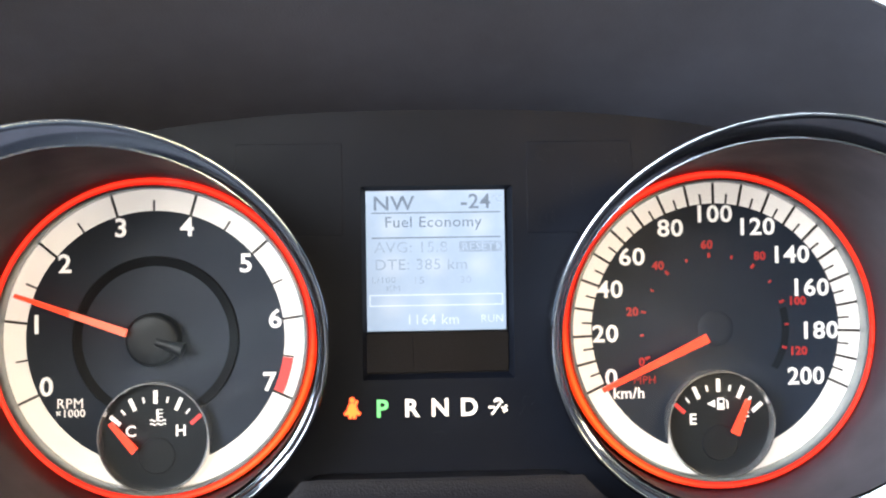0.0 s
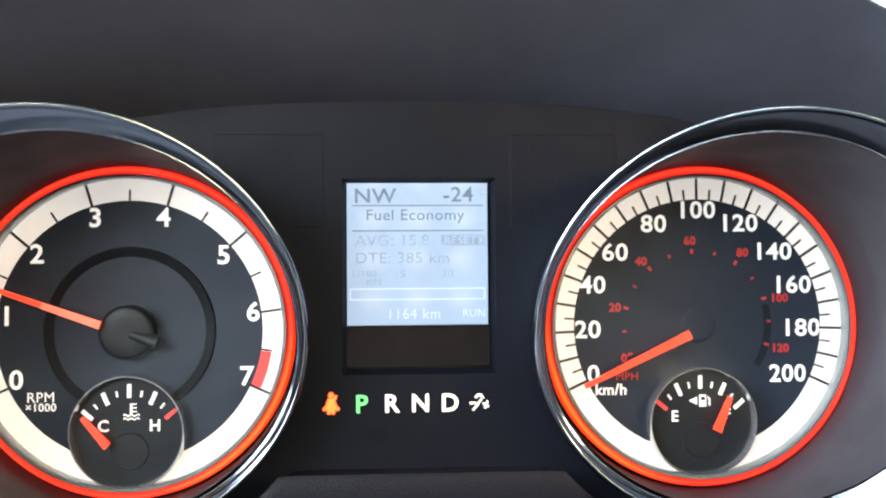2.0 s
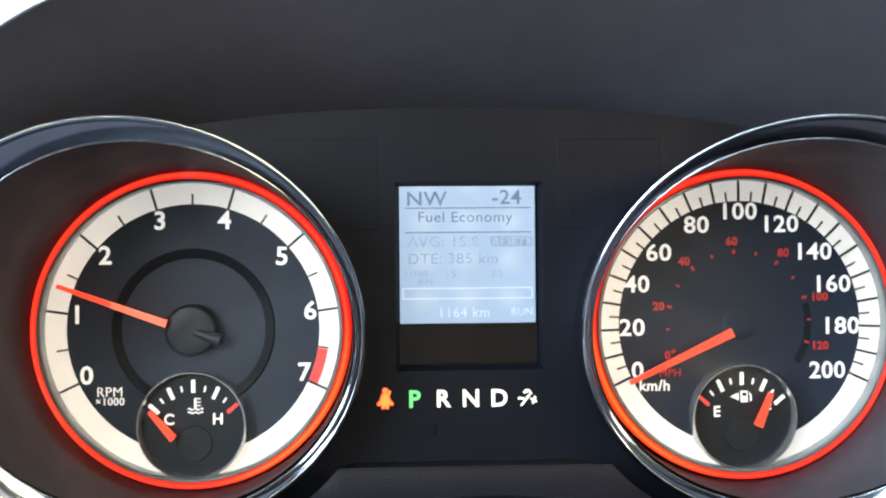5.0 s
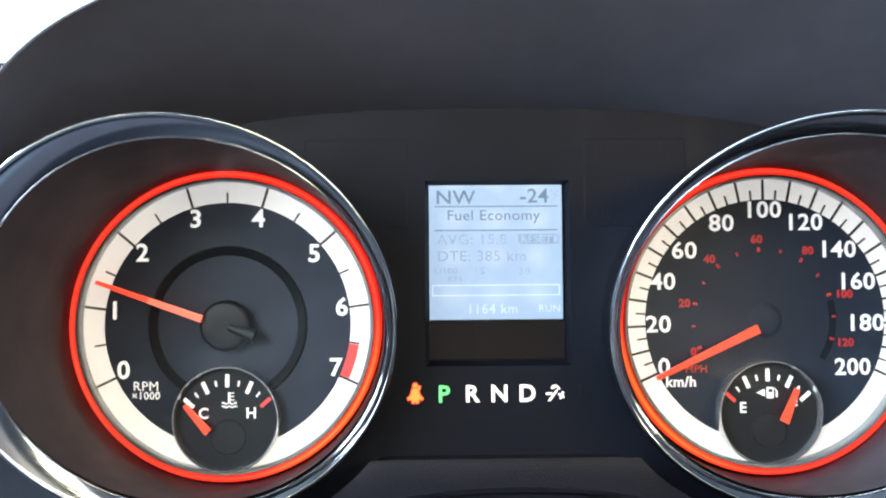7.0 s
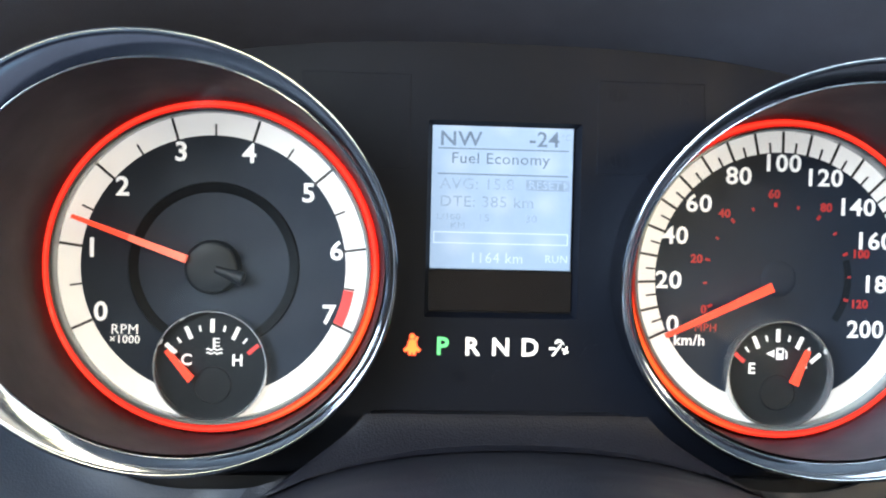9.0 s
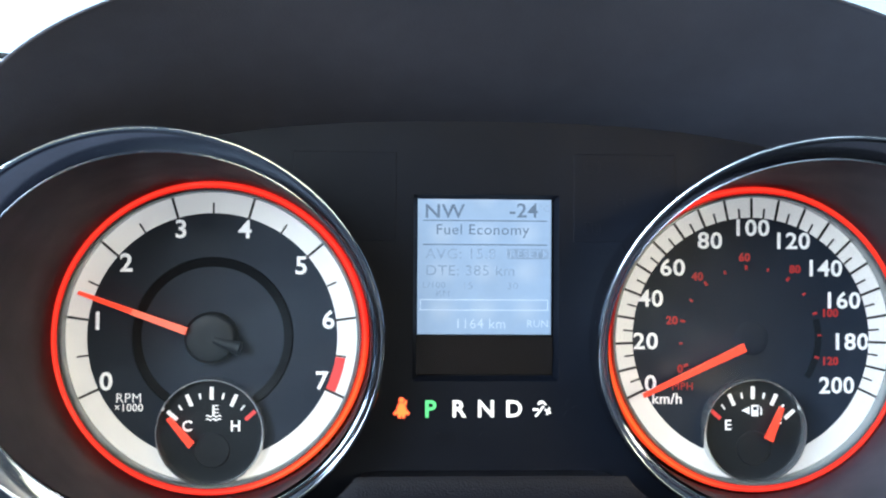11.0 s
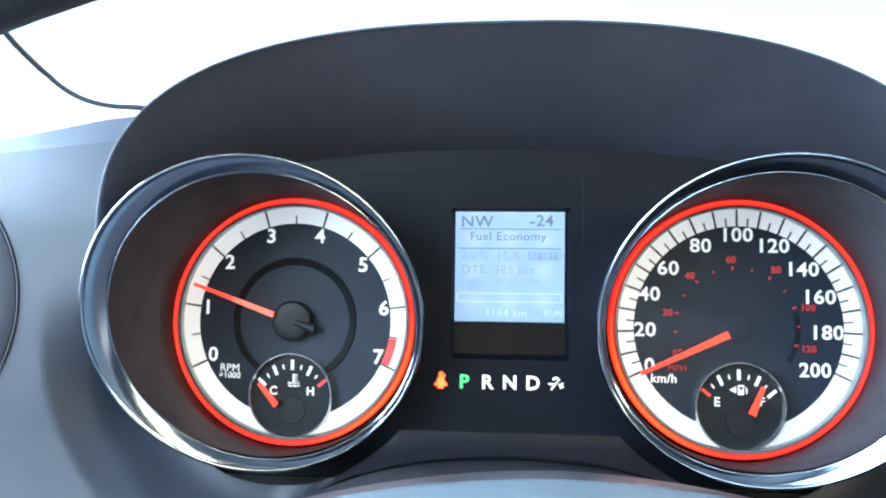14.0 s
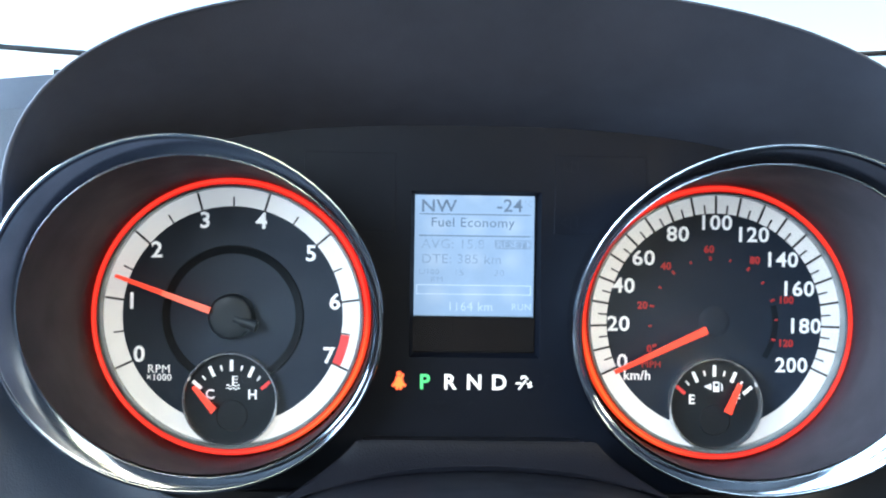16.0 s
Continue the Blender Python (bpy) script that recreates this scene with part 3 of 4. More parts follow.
def ring_plate(cx, cz, r, y0, y1, segs=20):
    return plate([(cx + r * math.cos(2 * math.pi * i / segs), cz + r * math.sin(2 * math.pi * i / segs)) for i in range(segs)], y0, y1)


def sitter(grow):
    """Outline of the seated figure of the belt lamp, its edge pushed out by grow."""
    half = ((0.0000, 0.0021), (0.0009, 0.0018), (0.0013, 0.0008), (0.0016, -0.0004), (0.0020, -0.0008), (0.0027, -0.0015), (0.0024, -0.0020), (0.0016, -0.0017), (0.0012, -0.0019), (0.0010, -0.0031), (0.0004, -0.0031), (0.0000, -0.0021))
    pts = [Vector(p) for p in half] + [Vector((-a, b)) for a, b in half[-2:0:-1]]
    out = []
    for k, p in enumerate(pts):
        d = pts[(k + 1) % len(pts)] - pts[k - 1]
        n = Vector((-d.y, d.x)).normalized()
        out.append((-0.0290 + p.x + n.x * grow, ZL + p.y + n.y * grow))
    return out


def strap(grow):
    """The belt that crosses the figure's shoulder."""
    return [(-0.0290 + a, ZL + b) for a, b in ((0.0008 - grow, 0.0016 - grow), (0.0013 + grow, 0.0014 - grow), (0.0019 + grow, 0.0026 + grow), (0.0014 - grow, 0.0029 + grow))]


# enlarged red plates behind the amber figure paint the halo of its glow
belt = part("belt_lamp", plate(sitter(0.00034), YL - 0.0001, YL + 0.0001), HALORED, cluster, "lit amber seat belt lamp with its red halo as a plate", smooth=False)
part("halo_dot", ring_plate(-0.0290, ZL + 0.0030, 0.0011, YL - 0.00012, YL + 0.0001), HALORED, belt, smooth=False)
part("halo_strap", plate(strap(0.00025), YL - 0.00008, YL + 0.0001), HALORED, belt, smooth=False)
part("lamp_core", plate(sitter(-0.00006), YL - 0.00018, YL + 0.0001), LAMPAMBER, belt, "amber figure", smooth=False)
part("lamp_core", ring_plate(-0.0290, ZL + 0.0030, 0.0007, YL - 0.00018, YL + 0.0001), LAMPAMBER, belt, smooth=False)
part("lamp_core", plate(strap(0.0), YL - 0.00018, YL + 0.0001), LAMPAMBER, belt, smooth=False)
tow = part("tow_lamp", plate([(0.0203 + a, ZL + b) for a, b in ((-0.0026, -0.0027), (-0.0018, -0.0029), (0.0010, 0.0008), (0.0004, 0.0012))], YL - 0.0001, YL + 0.0001), LAMPWHITE, cluster, "lit white crossed tow lamp", smooth=False)
for pts in (((-0.0016, 0.0018), (-0.0008, 0.0028), (0.0006, 0.0028), (0.0018, 0.0012), (0.0010, 0.0012), (0.0003, 0.0020), (-0.0012, 0.0012)), ((-0.0033, 0.0001), (-0.0012, 0.0001), (-0.0012, -0.0007), (-0.0033, -0.0007)), ((0.0012, 0.0000), (0.0033, -0.0012), (0.0030, -0.0019), (0.0009, -0.0007)), ((0.0014, -0.0020), (0.0024, 0.0006), (0.0031, 0.0002), (0.0021, -0.0023))):
    part("lamp_bar", plate([(0.0203 + a, ZL + b) for a, b in pts], YL - 0.0001, YL + 0.0001), LAMPWHITE, tow, smooth=False)


# smoked lamp windows on the panel, each side of the display
for q in (-1, 1):
    cx = XL if q < 0 else XR
    outline = [(q * 0.0313, ZC + 0.0338), (q * 0.0313, ZC + 0.0650), (q * 0.0672, ZC + 0.0650)]
    start, end = math.acos(0.0280 / 0.058), math.asin(0.0338 / 0.058)
    outline += [(cx - q * 0.058 * math.cos(start + (end - start) * k / 10), ZC + 0.058 * math.sin(start + (end - start) * k / 10)) for k in range(11)]
    part("lamp_window", plate(outline, -0.00245, -0.0020, 0.0002), SMOKED, cluster, "smoked unlit lamp window", smooth=False)

# lamps that are out: smoked tiles under the display and dark symbols on the panel
for x in (-0.0163, 0.0, 0.0163):
    part("lamp_tile", box(x - 0.00811, x + 0.00811, 0.0002, 0.0012, 1.0618, 1.0752), TILE, cluster, "unlit smoked lamp tile", smooth=False)


def dark_ring(cx, cz, bracketed=True):
    ob = part("warning_symbol", sector(cx, cz, 0.0019, 0.0024, -90, 270, YL - 0.00005, YL + 0.0001, 32), SMOKE, cluster, "unlit warning symbol", smooth=False)
    part("symbol_bar", box(cx - 0.0003, cx + 0.0003, YL - 0.00005, YL + 0.0001, cz - 0.0003, cz + 0.0013), SMOKE, ob, smooth=False)
    part("symbol_bar", box(cx - 0.0003, cx + 0.0003, YL - 0.00005, YL + 0.0001, cz - 0.0013, cz - 0.0007), SMOKE, ob, smooth=False)
    if bracketed:
        for a0 in (-50, 130):
            part("symbol_bar", sector(cx, cz, 0.0028, 0.0032, a0, a0 + 100, YL - 0.00005, YL + 0.0001, 12), SMOKE, ob, smooth=False)
    return ob


for x, z in ((-0.0139, 1.0399), (0.0380, 1.1136), (0.0380, 1.1353)):
    dark_ring(x, z)
for x, z in ((0.0605, 1.1353), (0.0485, 1.1245)):
    sym = part("warning_symbol", plate([(x + a, z + b) for a, b in ((-0.0022, 0.0002), (-0.0014, 0.0026), (0.0014, 0.0026), (0.0022, 0.0002), (0.0014, -0.0008), (-0.0014, -0.0008))], YL - 0.00005, YL + 0.0001), SMOKE, cluster, "unlit skid symbol", smooth=False)
    for d in (-0.0011, 0.0011):
        part("symbol_bar", plate([(x + d - 0.0004, z - 0.0010), (x + d + 0.0004, z - 0.0010), (x + d * 1.5 + 0.0004, z - 0.0028), (x + d * 1.5 - 0.0004, z - 0.0028)], YL - 0.00005, YL + 0.0001), SMOKE, sym, smooth=False)
part("warning_symbol", ring_plate(0.0002, 1.0398, 0.0022, YL - 0.00005, YL + 0.0001), SMOKE, cluster, "unlit round lamp", smooth=False)
bag = part("warning_symbol", ring_plate(0.0302, ZL + 0.0016, 0.0016, YL - 0.00005, YL + 0.0001), SMOKE, cluster, "unlit airbag symbol", smooth=False)
part("symbol_bar", plate([(0.0302 + a, ZL + b) for a, b in ((-0.0026, -0.0028), (-0.0008, 0.0000), (0.0014, 0.0004), (0.0030, 0.0016), (0.0024, 0.0000), (0.0008, -0.0018), (0.0016, -0.0030), (-0.0008, -0.0022))], YL - 0.00005, YL + 0.0001), SMOKE, bag, smooth=False)


# ---- gauges ----
R_WHITE, R_FACE = 0.0504, 0.0432


def build_gauge(name, side, label):
    """A round gauge in its slanted chrome-lipped tube; side is -1 or 1."""
    g = thing(name, (XL if side < 0 else XR, 0, ZC), label, "gauge", "main gauges")
    part("dial_face", disc(0.0520, 0.0, 0.003), FACE, g, "matt charcoal dial face")
    part("scale_band", sector(0, 0, R_FACE, R_WHITE, -90, 270, -0.0004, 0.0006, 160), WHITE, g, "backlit white scale band", smooth=False)
    part("inner_ring", lathe([(0.0504, 0.0), (0.0502, -0.0032), (0.0503, -0.0046), (0.0507, -0.0052), (0.0514, -0.0051), (0.0518, -0.0044), (0.0519, 0.0)], 128), RINGGREY, g, "thin grey ring round the scale")
    part("light_ring", lathe([(0.0519, -0.0020), (0.0520, -0.0034), (0.0524, -0.0041), (0.0531, -0.0044), (0.0538, -0.0041), (0.0542, -0.0032), (0.0543, 0.0)], 128), REDGLOW[side], g, "glowing red light ring")

    def lean(x, z, k):
        return wl[k] * (-side * 0.41 * x - 0.279 * z)

    ox, oz = -side * 0.0003, -0.0018
    wall = [(0.0545, 0.006), (0.0547, -0.010), (0.0549, -0.020), (0.0549, -0.030), (0.0548, -0.0440)]
    wl = [0, 0.2, 0.5, 0.8, 1.0]
    shift = [0, 0.3, 0.6, 0.9, 1.0]
    part("tube", lathe(wall, 128, False, lean, ox * 0.5, oz * 0.5, lambda k: (-side * 0.0018 * shift[k], -0.0004 * shift[k])), WALL, g, "smoky dark tube wall")
    # rolled inner edge, swelling face, rolled outer edge, outer skirt
    lip = [(0.0550 + 0.00024 * math.cos(radians(t)), -0.0441 + 0.00024 * math.sin(radians(t))) for t in range(110, 311, 25)]
    shift = [1.0] * len(lip)
    for j in range(13):
        f = j / 12
        swell = 0.00022 * math.sin(math.pi * f)
        lip.append((0.0554 + 0.0036 * f - 0.68 * swell, -0.0445 - 0.0028 * f - 0.74 * swell))
        shift.append(1 - f)
    lip += [(0.05975 + 0.00075 * math.cos(radians(t)), -0.0471 + 0.00075 * math.sin(radians(t))) for t in range(205, 366, 16)]
    lip += [(0.0604, -0.0455), (0.0600, -0.0300), (0.0590, -0.005)]
    shift += [0.0] * (len(lip) - len(shift))
    wl = [1.0] * (len(lip) - 2) + [0.6, 0.1]
    part("chrome_bezel", lathe(lip, 192, False, lean, ox, oz, lambda k: (-side * 0.0021 * shift[k], -0.0004 * shift[k])), CHROME, g, "polished chrome bezel")
    part("lens", lathe([(1e-7, -0.018), (0.030, -0.0181), (0.0534, -0.0184)], 96, False, lambda x, z, k: -0.2 * z), GLASS, g, "clear gauge lens").visible_shadow = False
    return g


def ticks(g, a0, step, majors, half):
    for i in range(majors):
        a = a0 - step * i
        part("tick", radial_bar(0, 0, a, R_FACE - 0.0006, R_WHITE - 0.0002, 0.00082, 0.00082, -0.0008, -0.0002), INK, g, smooth=False)
        if i < majors - 1:
            part("tick", radial_bar(0, 0, a - step / 2, R_FACE - 0.0002, R_FACE + half, 0.0006, 0.0006, -0.0008, -0.0002), INK, g, smooth=False)


def hub(g, r, h):
    return part("needle_cap", lathe([(r, -0.0002), (r, -h + 0.0012), (r - 0.0006, -h + 0.0003), (r - 0.0014, -h), (r * 0.4, -h - 0.0001), (1e-7, -h)], 64), CAP, g, "black needle cap")


def needle(g, angle, r0, r1, h, two_tone, root=0.0024, tip=0.0013):
    n = part("needle", radial_bar(0, 0, angle, r0, r1, root, tip, -h, -h + 0.0012), NEEDLE, g, "lit red needle", smooth=False)
    if two_tone:
        part("needle_root", radial_bar(0, 0, angle, r0 - 0.0002, r0 + (r1 - r0) * 0.5, root + 0.0001, (root + tip) / 2 + 0.0001, -h - 0.0003, -h + 0.0010), NEEDLE_IN, n, "paler needle root", smooth=False)
    return n


def small_gauge(g, red_at_left, needle_pts):
    cz = -0.0325
    s = part("small_dial", disc(0.0180, -0.0012, 0.0008, 72, 0, cz), SUBFACE, g, "small black dial")
    part("small_rim", lathe([(0.0176, 0.0), (0.0176, -0.0040), (0.0179, -0.0047), (0.0183, -0.0047), (0.0186, -0.0040), (0.0187, 0.0)], 96, False, None, 0, cz), SILVER, s, "thin silver rim")
    part("small_cap", disc(0.0062, -0.0017, -0.001, 48, 0.0003, cz - 0.0066, 0.0004), CAP, s, "small black needle cap")
    for k in range(9):
        a = 139 - 12.25 * k
        major = k % 2 == 0
        red = (k == 0 and red_at_left) or (k == 8 and not red_at_left)
        r = 0.0193 - 0.0016 * abs(k - 4) / 4
        part("tick", radial_bar(0, cz - 0.0062, a, r - (0.0022 if major else 0.0012), r + (0.0022 if major else 0.0008), 0.0013 if major else 0.0006, 0.0013 if major else 0.0006, -0.0016, -0.0011), REDZONE if red else NUM, s, smooth=False)
    part("small_needle", plate([(x, cz + z) for x, z in needle_pts], -0.0052, -0.0040), NEEDLE, s, "lit red needle", smooth=False)
    return s, cz


tach = build_gauge("tachometer", -1, "chrome-ringed engine speed gauge with a glowing red ring")
A0, STEP = 205.0, 32.84
ticks(tach, A0, STEP, 8, 0.0036)
part("red_zone", sector(0, 0, R_FACE, R_FACE + 0.0034, A0 - STEP * 7 + 0.6, A0 - STEP * 6.5 - 0.6, -0.0007, -0.0003, 12), REDZONE, tach, "red zone mark", smooth=False)


TACH_SPOTS = ((-36.5, -15.4), (-39.6, 5.5), (-30.0, 25.8), (-11.3, 37.6), (10.8, 37.7), (30.4, 25.1), (40.0, 6.2), (37.8, -15.2))
for i, (x, z) in enumerate(TACH_SPOTS):
    lettering("numeral", str(i), 0.0064, x / 1000, -0.0002, z / 1000, NUM, tach, weight=0.00018, squeeze=1.04)
lettering("caption", "RPM", 0.0034, -0.0287, -0.0002, -0.0212, NUM, tach)
lettering("caption", "\u00d71000", 0.0027, -0.0287, -0.0002, -0.0245, NUM, tach, weight=0.00004)
part("groove", lathe([(0.0246, -0.0002), (0.0250, -0.0005), (0.0275, -0.0009), (0.0279, -0.0002)], 96), GROOVE, tach, "dark raised ring on the dial")
hub(tach, 0.0088, 0.0056)
tail = radians(160.3 + 180)
part("needle_tail", tube_along([(math.cos(tail) * q, -0.0046, math.sin(tail) * q) for q in (0.0015, 0.004, 0.007, 0.0095, 0.0108, 0.0113)], lambda u: 0.0016 + 0.0012 * u if u < 0.95 else 0.0012, 24), CAP, tach, "rounded dark tail of the needle")
needle(tach, 160.3, 0.0080, 0.0462, 0.0078, True)
s, cz = small_gauge(tach, False, ((-0.0145, 0.0048), (-0.0134, 0.0056), (-0.0050, -0.0032), (-0.0068, -0.0052)))
lettering("small_letter", "C", 0.0038, -0.0083, -0.0014, cz + 0.0018, NUM, s, weight=0.0001)
lettering("small_letter", "H", 0.0038, 0.0083, -0.0014, cz + 0.0018, NUM, s, weight=0.0001)
thermo = part("thermometer_mark", box(0.0003, 0.0010, -0.0016, -0.0012, cz + 0.0056, cz + 0.0090), NUM, s, smooth=False)
for z in (0.0088, 0.0076, 0.0064):
    part("mark_bar", box(0.0010, 0.0024, -0.0016, -0.0012, cz + z - 0.00016, cz + z + 0.00016), NUM, thermo, smooth=False)
for z in (0.0052, 0.0040):
    top = [(-0.0019 + 0.0052 * k / 24, cz + z + 0.00028 * math.sin(k / 24 * 5 * math.pi)) for k in range(25)]
    part("mark_wave", plate([(x, q + 0.00022) for x, q in top] + [(x, q - 0.00022) for x, q in top[::-1]], -0.0016, -0.0012), NUM, thermo, smooth=False)

speedo = build_gauge("speedometer", 1, "chrome-ringed speed gauge with a glowing red ring")
SA, SSTEP = 205.4, 11.51
ticks(speedo, SA, SSTEP, 21, 0.0034)
SPOTS = ((-36.6, -16.2), (-38.4, -1.1), (-36.6, 14.1), (-28.7, 25.2), (-15.2, 34.9), (0.5, 39.6), (15.4, 35.0), (27.3, 25.2), (34.0, 13.7), (37.0, -1.2), (31.3, -16.9))
for i, (x, z) in enumerate(SPOTS):
    body = str(20 * i)
    lettering("numeral", body, 0.0060, x / 1000, -0.0002, z / 1000, NUM, speedo, weight=0.00015, wide=(0.0042, 0.0089, 0.0120)[len(body) - 1] + (0.0008 if i == 10 else 0.0))
lettering("caption", "km/h", 0.0038, -0.0306, -0.0002, -0.0216, NUM, speedo, weight=0.0001)
for i in range(7):
    a = 202.6 - 36.4 * i
    part("mph_tick", radial_bar(-0.0005, 0, a, 0.0245, 0.0261, 0.0009, 0.0009, -0.0006, -0.0001), REDPRINT, speedo, smooth=False)
    if i < 6:
        part("mph_tick", radial_bar(-0.0005, 0, a - 18.2, 0.0247, 0.0259, 0.0007, 0.0007, -0.0006, -0.0001), REDPRINT, speedo, smooth=False)
MPH_SPOTS = ((-25.9, -11.0), (-28.9, 6.3), (-19.7, 22.0), (-2.6, 29.0), (15.9, 24.8), (28.7, 9.1), (28.8, -8.2))
for i, (x, z) in enumerate(MPH_SPOTS):
    lettering("mph_numeral", str(20 * i), 0.0029, x / 1000, -0.0002, z / 1000, REDPRINT, speedo, weight=0.00014)
lettering("mph_caption", "MPH", 0.0028, -0.0250, -0.0002, -0.0172, REDPRINT, speedo)
part("ridge", sector(-0.0005, 0, 0.0238, 0.0262, -34, 16, -0.00025, 0.0, 24), RIDGE, speedo, "faint raised arc on the dial", smooth=False)
part("needle_cap", lathe([(0.0062, 0.0), (0.0058, -0.0002), (0.0040, -0.0005), (0.0015, -0.0006), (1e-7, -0.0006)], 64), FACE, speedo, "low charcoal needle cap")
needle(speedo, 205.2, 0.0060, 0.0456, 0.0082, False, 0.0030, 0.0015)
s, cz = small_gauge(speedo, True, ((0.0085, 0.0088), (0.0099, 0.0082), (0.0058, -0.0037), (0.0030, -0.0024)))
lettering("small_letter", "E", 0.0038, -0.0090, -0.0014, cz + 0.0017, NUM, s, weight=0.0001)
lettering("small_letter", "F", 0.0036, 0.0094, -0.0014, cz + 0.0022, NUM, s, weight=0.0001)
pump = part("pump_mark", box(-0.0004, 0.0020, -0.0016, -0.0012, cz + 0.0048, cz + 0.0088), NUM, s, smooth=False)
part("mark_bar", box(0.0001, 0.0015, -0.0018, -0.0016, cz + 0.0070, cz + 0.0082), FACE, pump, smooth=False)
part("mark_bar", plate([(0.0024, cz + 0.0084), (0.0034, cz + 0.0074), (0.0034, cz + 0.0052), (0.0029, cz + 0.0052), (0.0029, cz + 0.0072)], -0.0016, -0.0012), NUM, pump, smooth=False)
part("arrow_mark", plate([(-0.0012, cz + 0.0081), (-0.0012, cz + 0.0055), (-0.0040, cz + 0.0068)], -0.0016, -0.0012), NUM, pump, smooth=False)


# the flat parts lean with the panel; the tubes and bezels stand as they are
for g, dx in ((tach, 0.0004), (speedo, 0.0)):
    for ob in g.children:
        if ob.name.split(".")[0] not in ("tube", "chrome_bezel", "lens"):
            ob.matrix_basis = pose(dx, 0, 0) @ LEAN

# ---- ledge below the panel ----
def build_ledge():
    rows = []
    for y, dz in ((0.006, -0.0020), (-0.002, -0.0016), (-0.012, -0.0008), (-0.0175, -0.0003), (-0.0197, -0.0001), (-0.0206, -0.0008)):
        row = []
        for i in range(61):
            x = 0.0436 * (-1 + 2 * i / 60)
            row.append((x, y, 1.0301 + dz - 0.0006 * smooth01((abs(x) - 0.038) / 0.005) - (0.012 if i in (0, 60) else 0.0)))
        rows.append(row)
    # the ledge's dark colour stands for shade from hood and wheel
    solid("ledge", sheet(rows), COLLAR, "narrow plastic ledge under the gauge panel, coloured dark for shade", "dashboard", kind="structure")
    # near-black slab that stands for the shade inside the gap
    solid("cavity", box(-0.20, 0.20, -0.010, -0.006, 0.80, 1.009), RECESS, "black slab for the shade in the gap behind the column cover", "dashboard", kind="structure", smooth=False)


build_ledge()


# ---- steering column cover ----
def build_shroud():
    sh = thing("column_shroud", (0, 0, 0), "pale grey grained steering column cover", "column cover")

    def fall(x, y):
        w = smooth01((-0.046 - y) / 0.075)
        d = min(abs(x - 0.003), 0.10)
        return (1 - w) * (1.6 * d ** 2 + 170 * d ** 4) + w * 0.033 * (abs(x - 0.016) / 0.140) ** 1.85

    def band(rows):
        return sheet([[(x, y, z - fall(x, y)) for x in (-0.165 + 0.345 * i / 80 for i in range(81))] for y, z in rows])

    slope = [(-0.026 - 0.088 * k / 16, 1.0203 + 0.0051 * (k / 16) ** 1.3 + 0.0004 * math.sin(k / 16 * math.pi)) for k in range(17)]
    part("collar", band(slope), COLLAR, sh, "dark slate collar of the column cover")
    part("cover_front", band([(-0.1140 - 0.0012 * k, 1.0254 + 0.0007 * (k / 2) ** 0.5) for k in range(3)] + [(-0.1164 - 0.0426 * k / 8, 1.0261 + 0.0006 * math.sin(k / 8 * 2.2)) for k in range(1, 9)]), SATIN, sh, "smooth dark satin front of the column cover")
    rows = []
    for k in range(13):
        w = k / 12
        if k < 4:
            y, z = -0.1565 - 0.0012 * k, 1.0266 + 0.0013 * k ** 0.5
        else:
            t = (k - 3) / 9
            y, z = -0.1601 - 0.105 * t, 1.0289 - 0.006 * t * t
        rows.append([(x, y, z - fall(x, y)) for x in (-0.165 + 0.345 * i / 80 for i in range(81))])
    part("cover_top", sheet(rows), SHROUD, sh)


build_shroud()


def build_stalk():
    st = thing("turn_signal_stalk", (0, 0, 0), "dark plastic lamp stalk with pale printed symbols", "stalk")
    pts = [(-0.085 - 0.15 * i / 20, -0.142 - 0.004 * i / 20, 0.9975 - 0.008 * i / 20) for i in range(21)]
    part("lever", tube_along(pts, lambda u: 0.0105 + 0.0015 * math.sin(u * 3.1), 32), DASH, st)
    return st


stalk = build_stalk()
txt = lettering("print", "PUSH", 0.0021, 0, 0, 0, PRINTGREY, stalk, weight=0.00010)
txt.matrix_basis = pose(-0.1209, -0.1530, 1.0023, -20)
# lamp mark: four short beams and a hollow D-shaped lamp
for k in range(4):
    bar = part("print", box(-0.0042, -0.0018, -0.0001, 0.0001, 0.00105 - 0.0007 * k - 0.0002, 0.00105 - 0.0007 * k + 0.0002), PRINTGREY, stalk, smooth=False)
    bar.matrix_basis = pose(-0.1209, -0.1500, 1.0050, -32)
for bm in (sector(0.0010, 0, 0.0009, 0.0013, -90, 90, -0.0001, 0.0001, 14), box(-0.0011, 0.0010, -0.0001, 0.0001, 0.0009, 0.0013),
           box(-0.0011, 0.0010, -0.0001, 0.0001, -0.0013, -0.0009), box(-0.0015, -0.0011, -0.0001, 0.0001, -0.0010, 0.0010)):
    lamp = part("print", bm, PRINTGREY, stalk, smooth=False)
    lamp.matrix_basis = pose(-0.1209, -0.1500, 1.0050, -32)


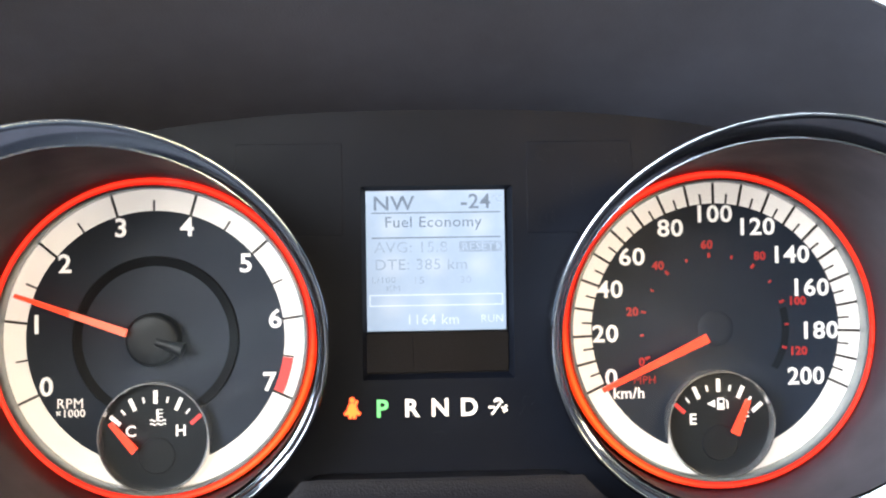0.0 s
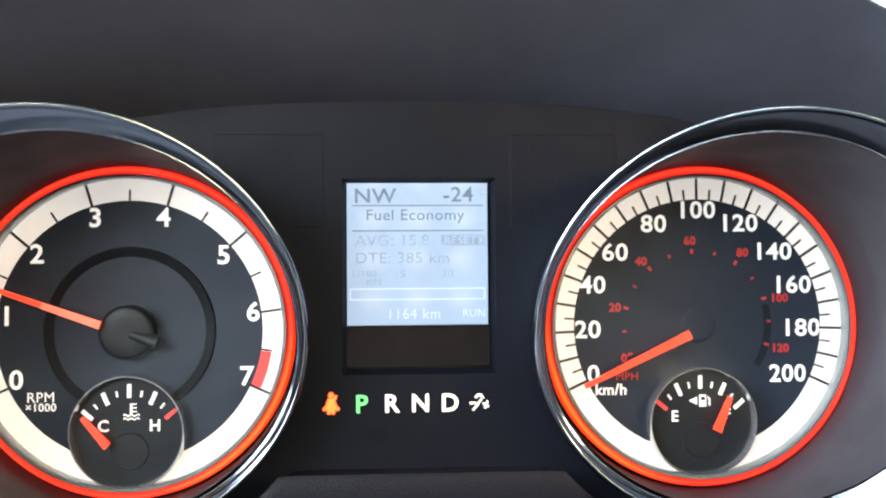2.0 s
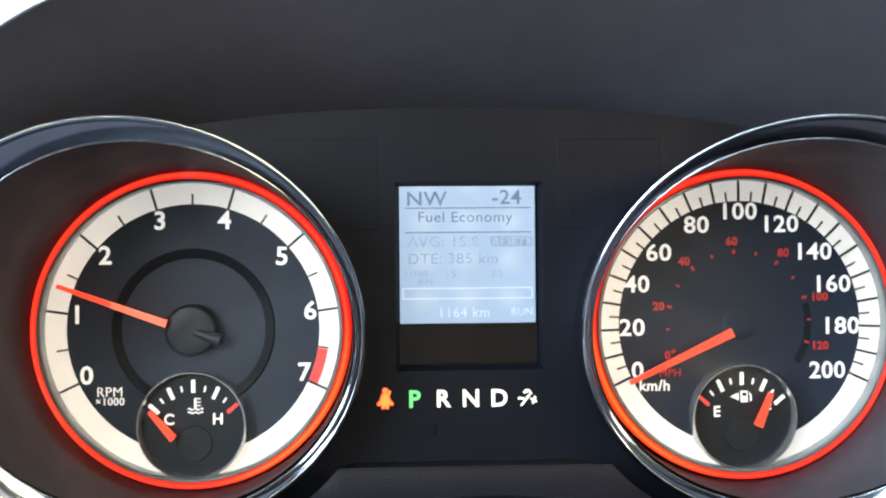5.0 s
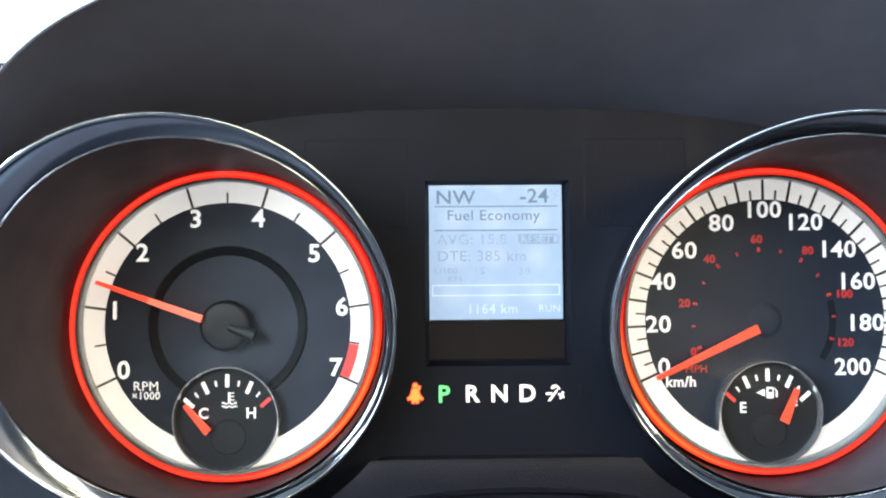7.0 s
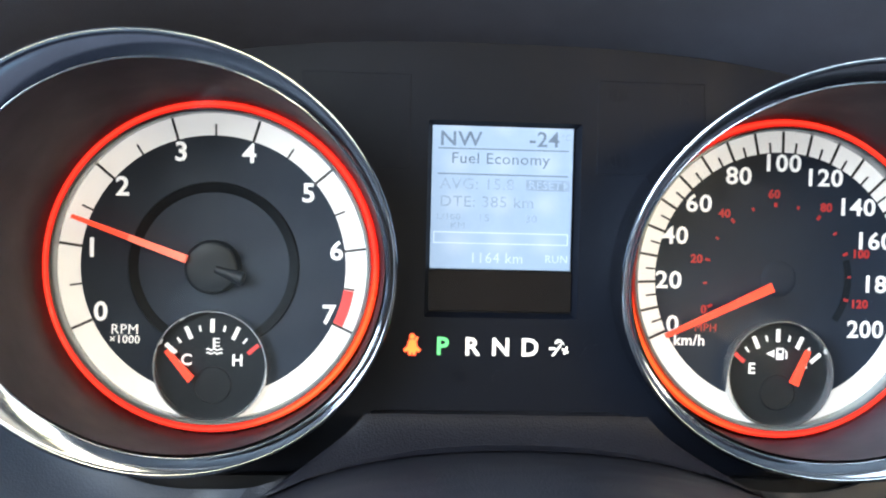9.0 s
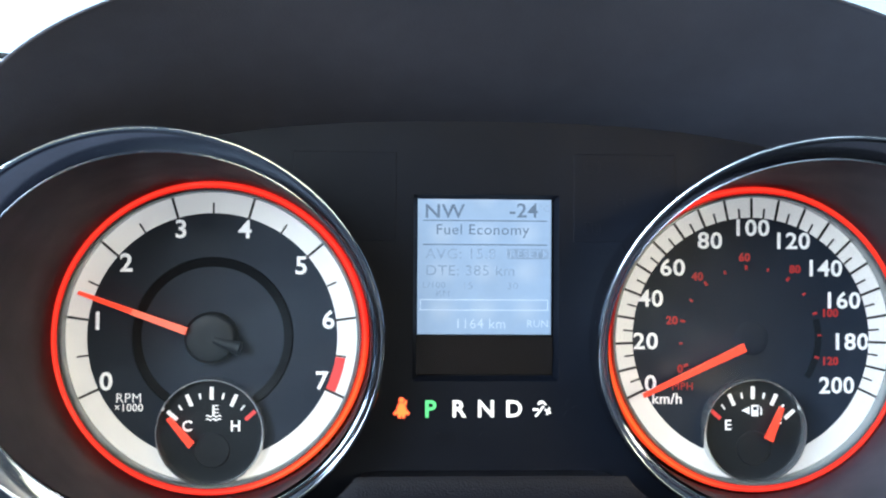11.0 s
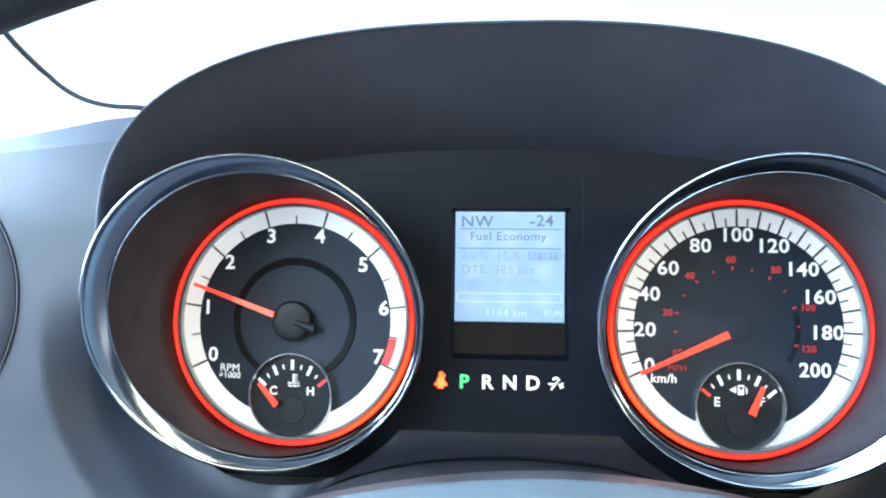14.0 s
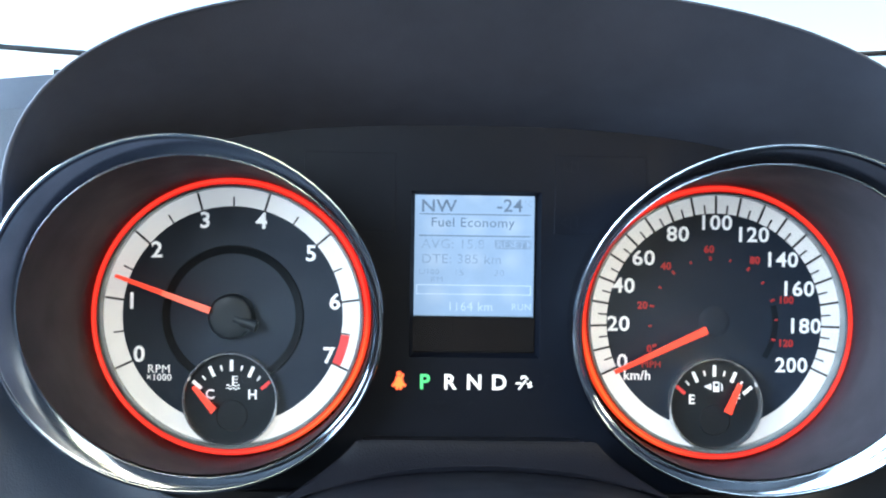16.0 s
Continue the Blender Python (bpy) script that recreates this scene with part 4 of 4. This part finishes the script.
def hollow_arrow(d, k):
    """An outlined arrow that points to d, as four corner strokes and a head."""
    o = [(0, 0.0006), (0.0010, 0.0006), (0.0010, 0.0013), (0.0024, 0), (0.0010, -0.0013), (0.0010, -0.0006), (0, -0.0006)]
    bm = bmesh.new()
    outer = [bm.verts.new((d * x * k, -0.0001, z * k)) for x, z in o]
    inner = [bm.verts.new((d * (0.0009 + (x - 0.0009) * 0.62) * k, -0.0001, z * 0.58 * k)) for x, z in o]
    for i in range(7):
        j = (i + 1) % 7
        bm.faces.new((outer[i], outer[j], inner[j], inner[i]))
    bmesh.ops.recalc_face_normals(bm, faces=bm.faces)
    bmesh.ops.solidify(bm, geom=bm.faces[:], thickness=0.0001)
    return bm


for d, x, k in ((-1, -0.1141, 1.0), (1, -0.1128, 0.85)):
    arr = part("print", hollow_arrow(d, k), PRINTGREY, stalk, smooth=False)
    arr.matrix_basis = pose(x, -0.1514, 1.0036, -30)


def build_vent():
    v = thing("air_vent", (-0.2650, -0.036, 1.075), "round closed air vent flush in the dashboard", "air vent")
    part("vent_rim", lathe([(0.0640, 0.004), (0.0638, -0.0004), (0.0634, -0.0008), (0.0630, -0.0005), (0.0628, 0.006)], 96), DASH, v)
    part("vent_gap", lathe([(0.0629, 0.004), (0.0622, 0.004)], 96), RECESS, v, "thin dark gap")
    part("vent_cover", lathe([(0.0624, 0.006), (0.0623, -0.0002), (0.0618, -0.0006), (0.0500, -0.0012), (0.0250, -0.0016), (1e-7, -0.0017)], 96), DASH, v)


build_vent()


def build_wheel():
    """The wheel whose opening the camera looks through."""
    w = thing("steering_wheel", WHEEL_AT, "dark leather-wrapped steering wheel", "steering wheel")
    w.rotation_euler = (radians(WHEEL_TILT), 0, 0)
    n, m = 120, 20
    bm = bmesh.new()
    rings = []
    for i in range(n):
        a = 2 * math.pi * i / n
        rings.append([bm.verts.new(((WHEEL_R + 0.0135 * math.cos(b)) * math.cos(a), 0.0149 * math.sin(b), (WHEEL_R + 0.0135 * math.cos(b)) * math.sin(a))) for b in (2 * math.pi * k / m for k in range(m))])
    for i in range(n):
        for k in range(m):
            bm.faces.new((rings[i][k], rings[(i + 1) % n][k], rings[(i + 1) % n][(k + 1) % m], rings[i][(k + 1) % m]))
    bmesh.ops.recalc_face_normals(bm, faces=bm.faces)
    part("wheel_rim", bm, LEATHER, w)
    part("hub_cover", lathe([(1e-6, -0.030), (0.032, -0.028), (0.042, -0.018), (0.046, 0.0), (0.040, 0.02), (0.03, 0.03)], 64), LEATHER, w)
    part("column", tube_along([(0, 0.01 + 0.36 * i / 6, 0) for i in range(7)], 0.022, 24), RECESS, w)
    for a in (200, 340, 270):
        d = Vector((math.cos(radians(a)), 0, math.sin(radians(a))))
        part("spoke", tube_along([d * (0.055 + (WHEEL_R - 0.06) * i / 8) for i in range(9)], 0.013, 12), LEATHER, w)


WHEEL_AT, WHEEL_TILT, WHEEL_R = (0.010, -0.310, 0.980), -25, 0.180
build_wheel()
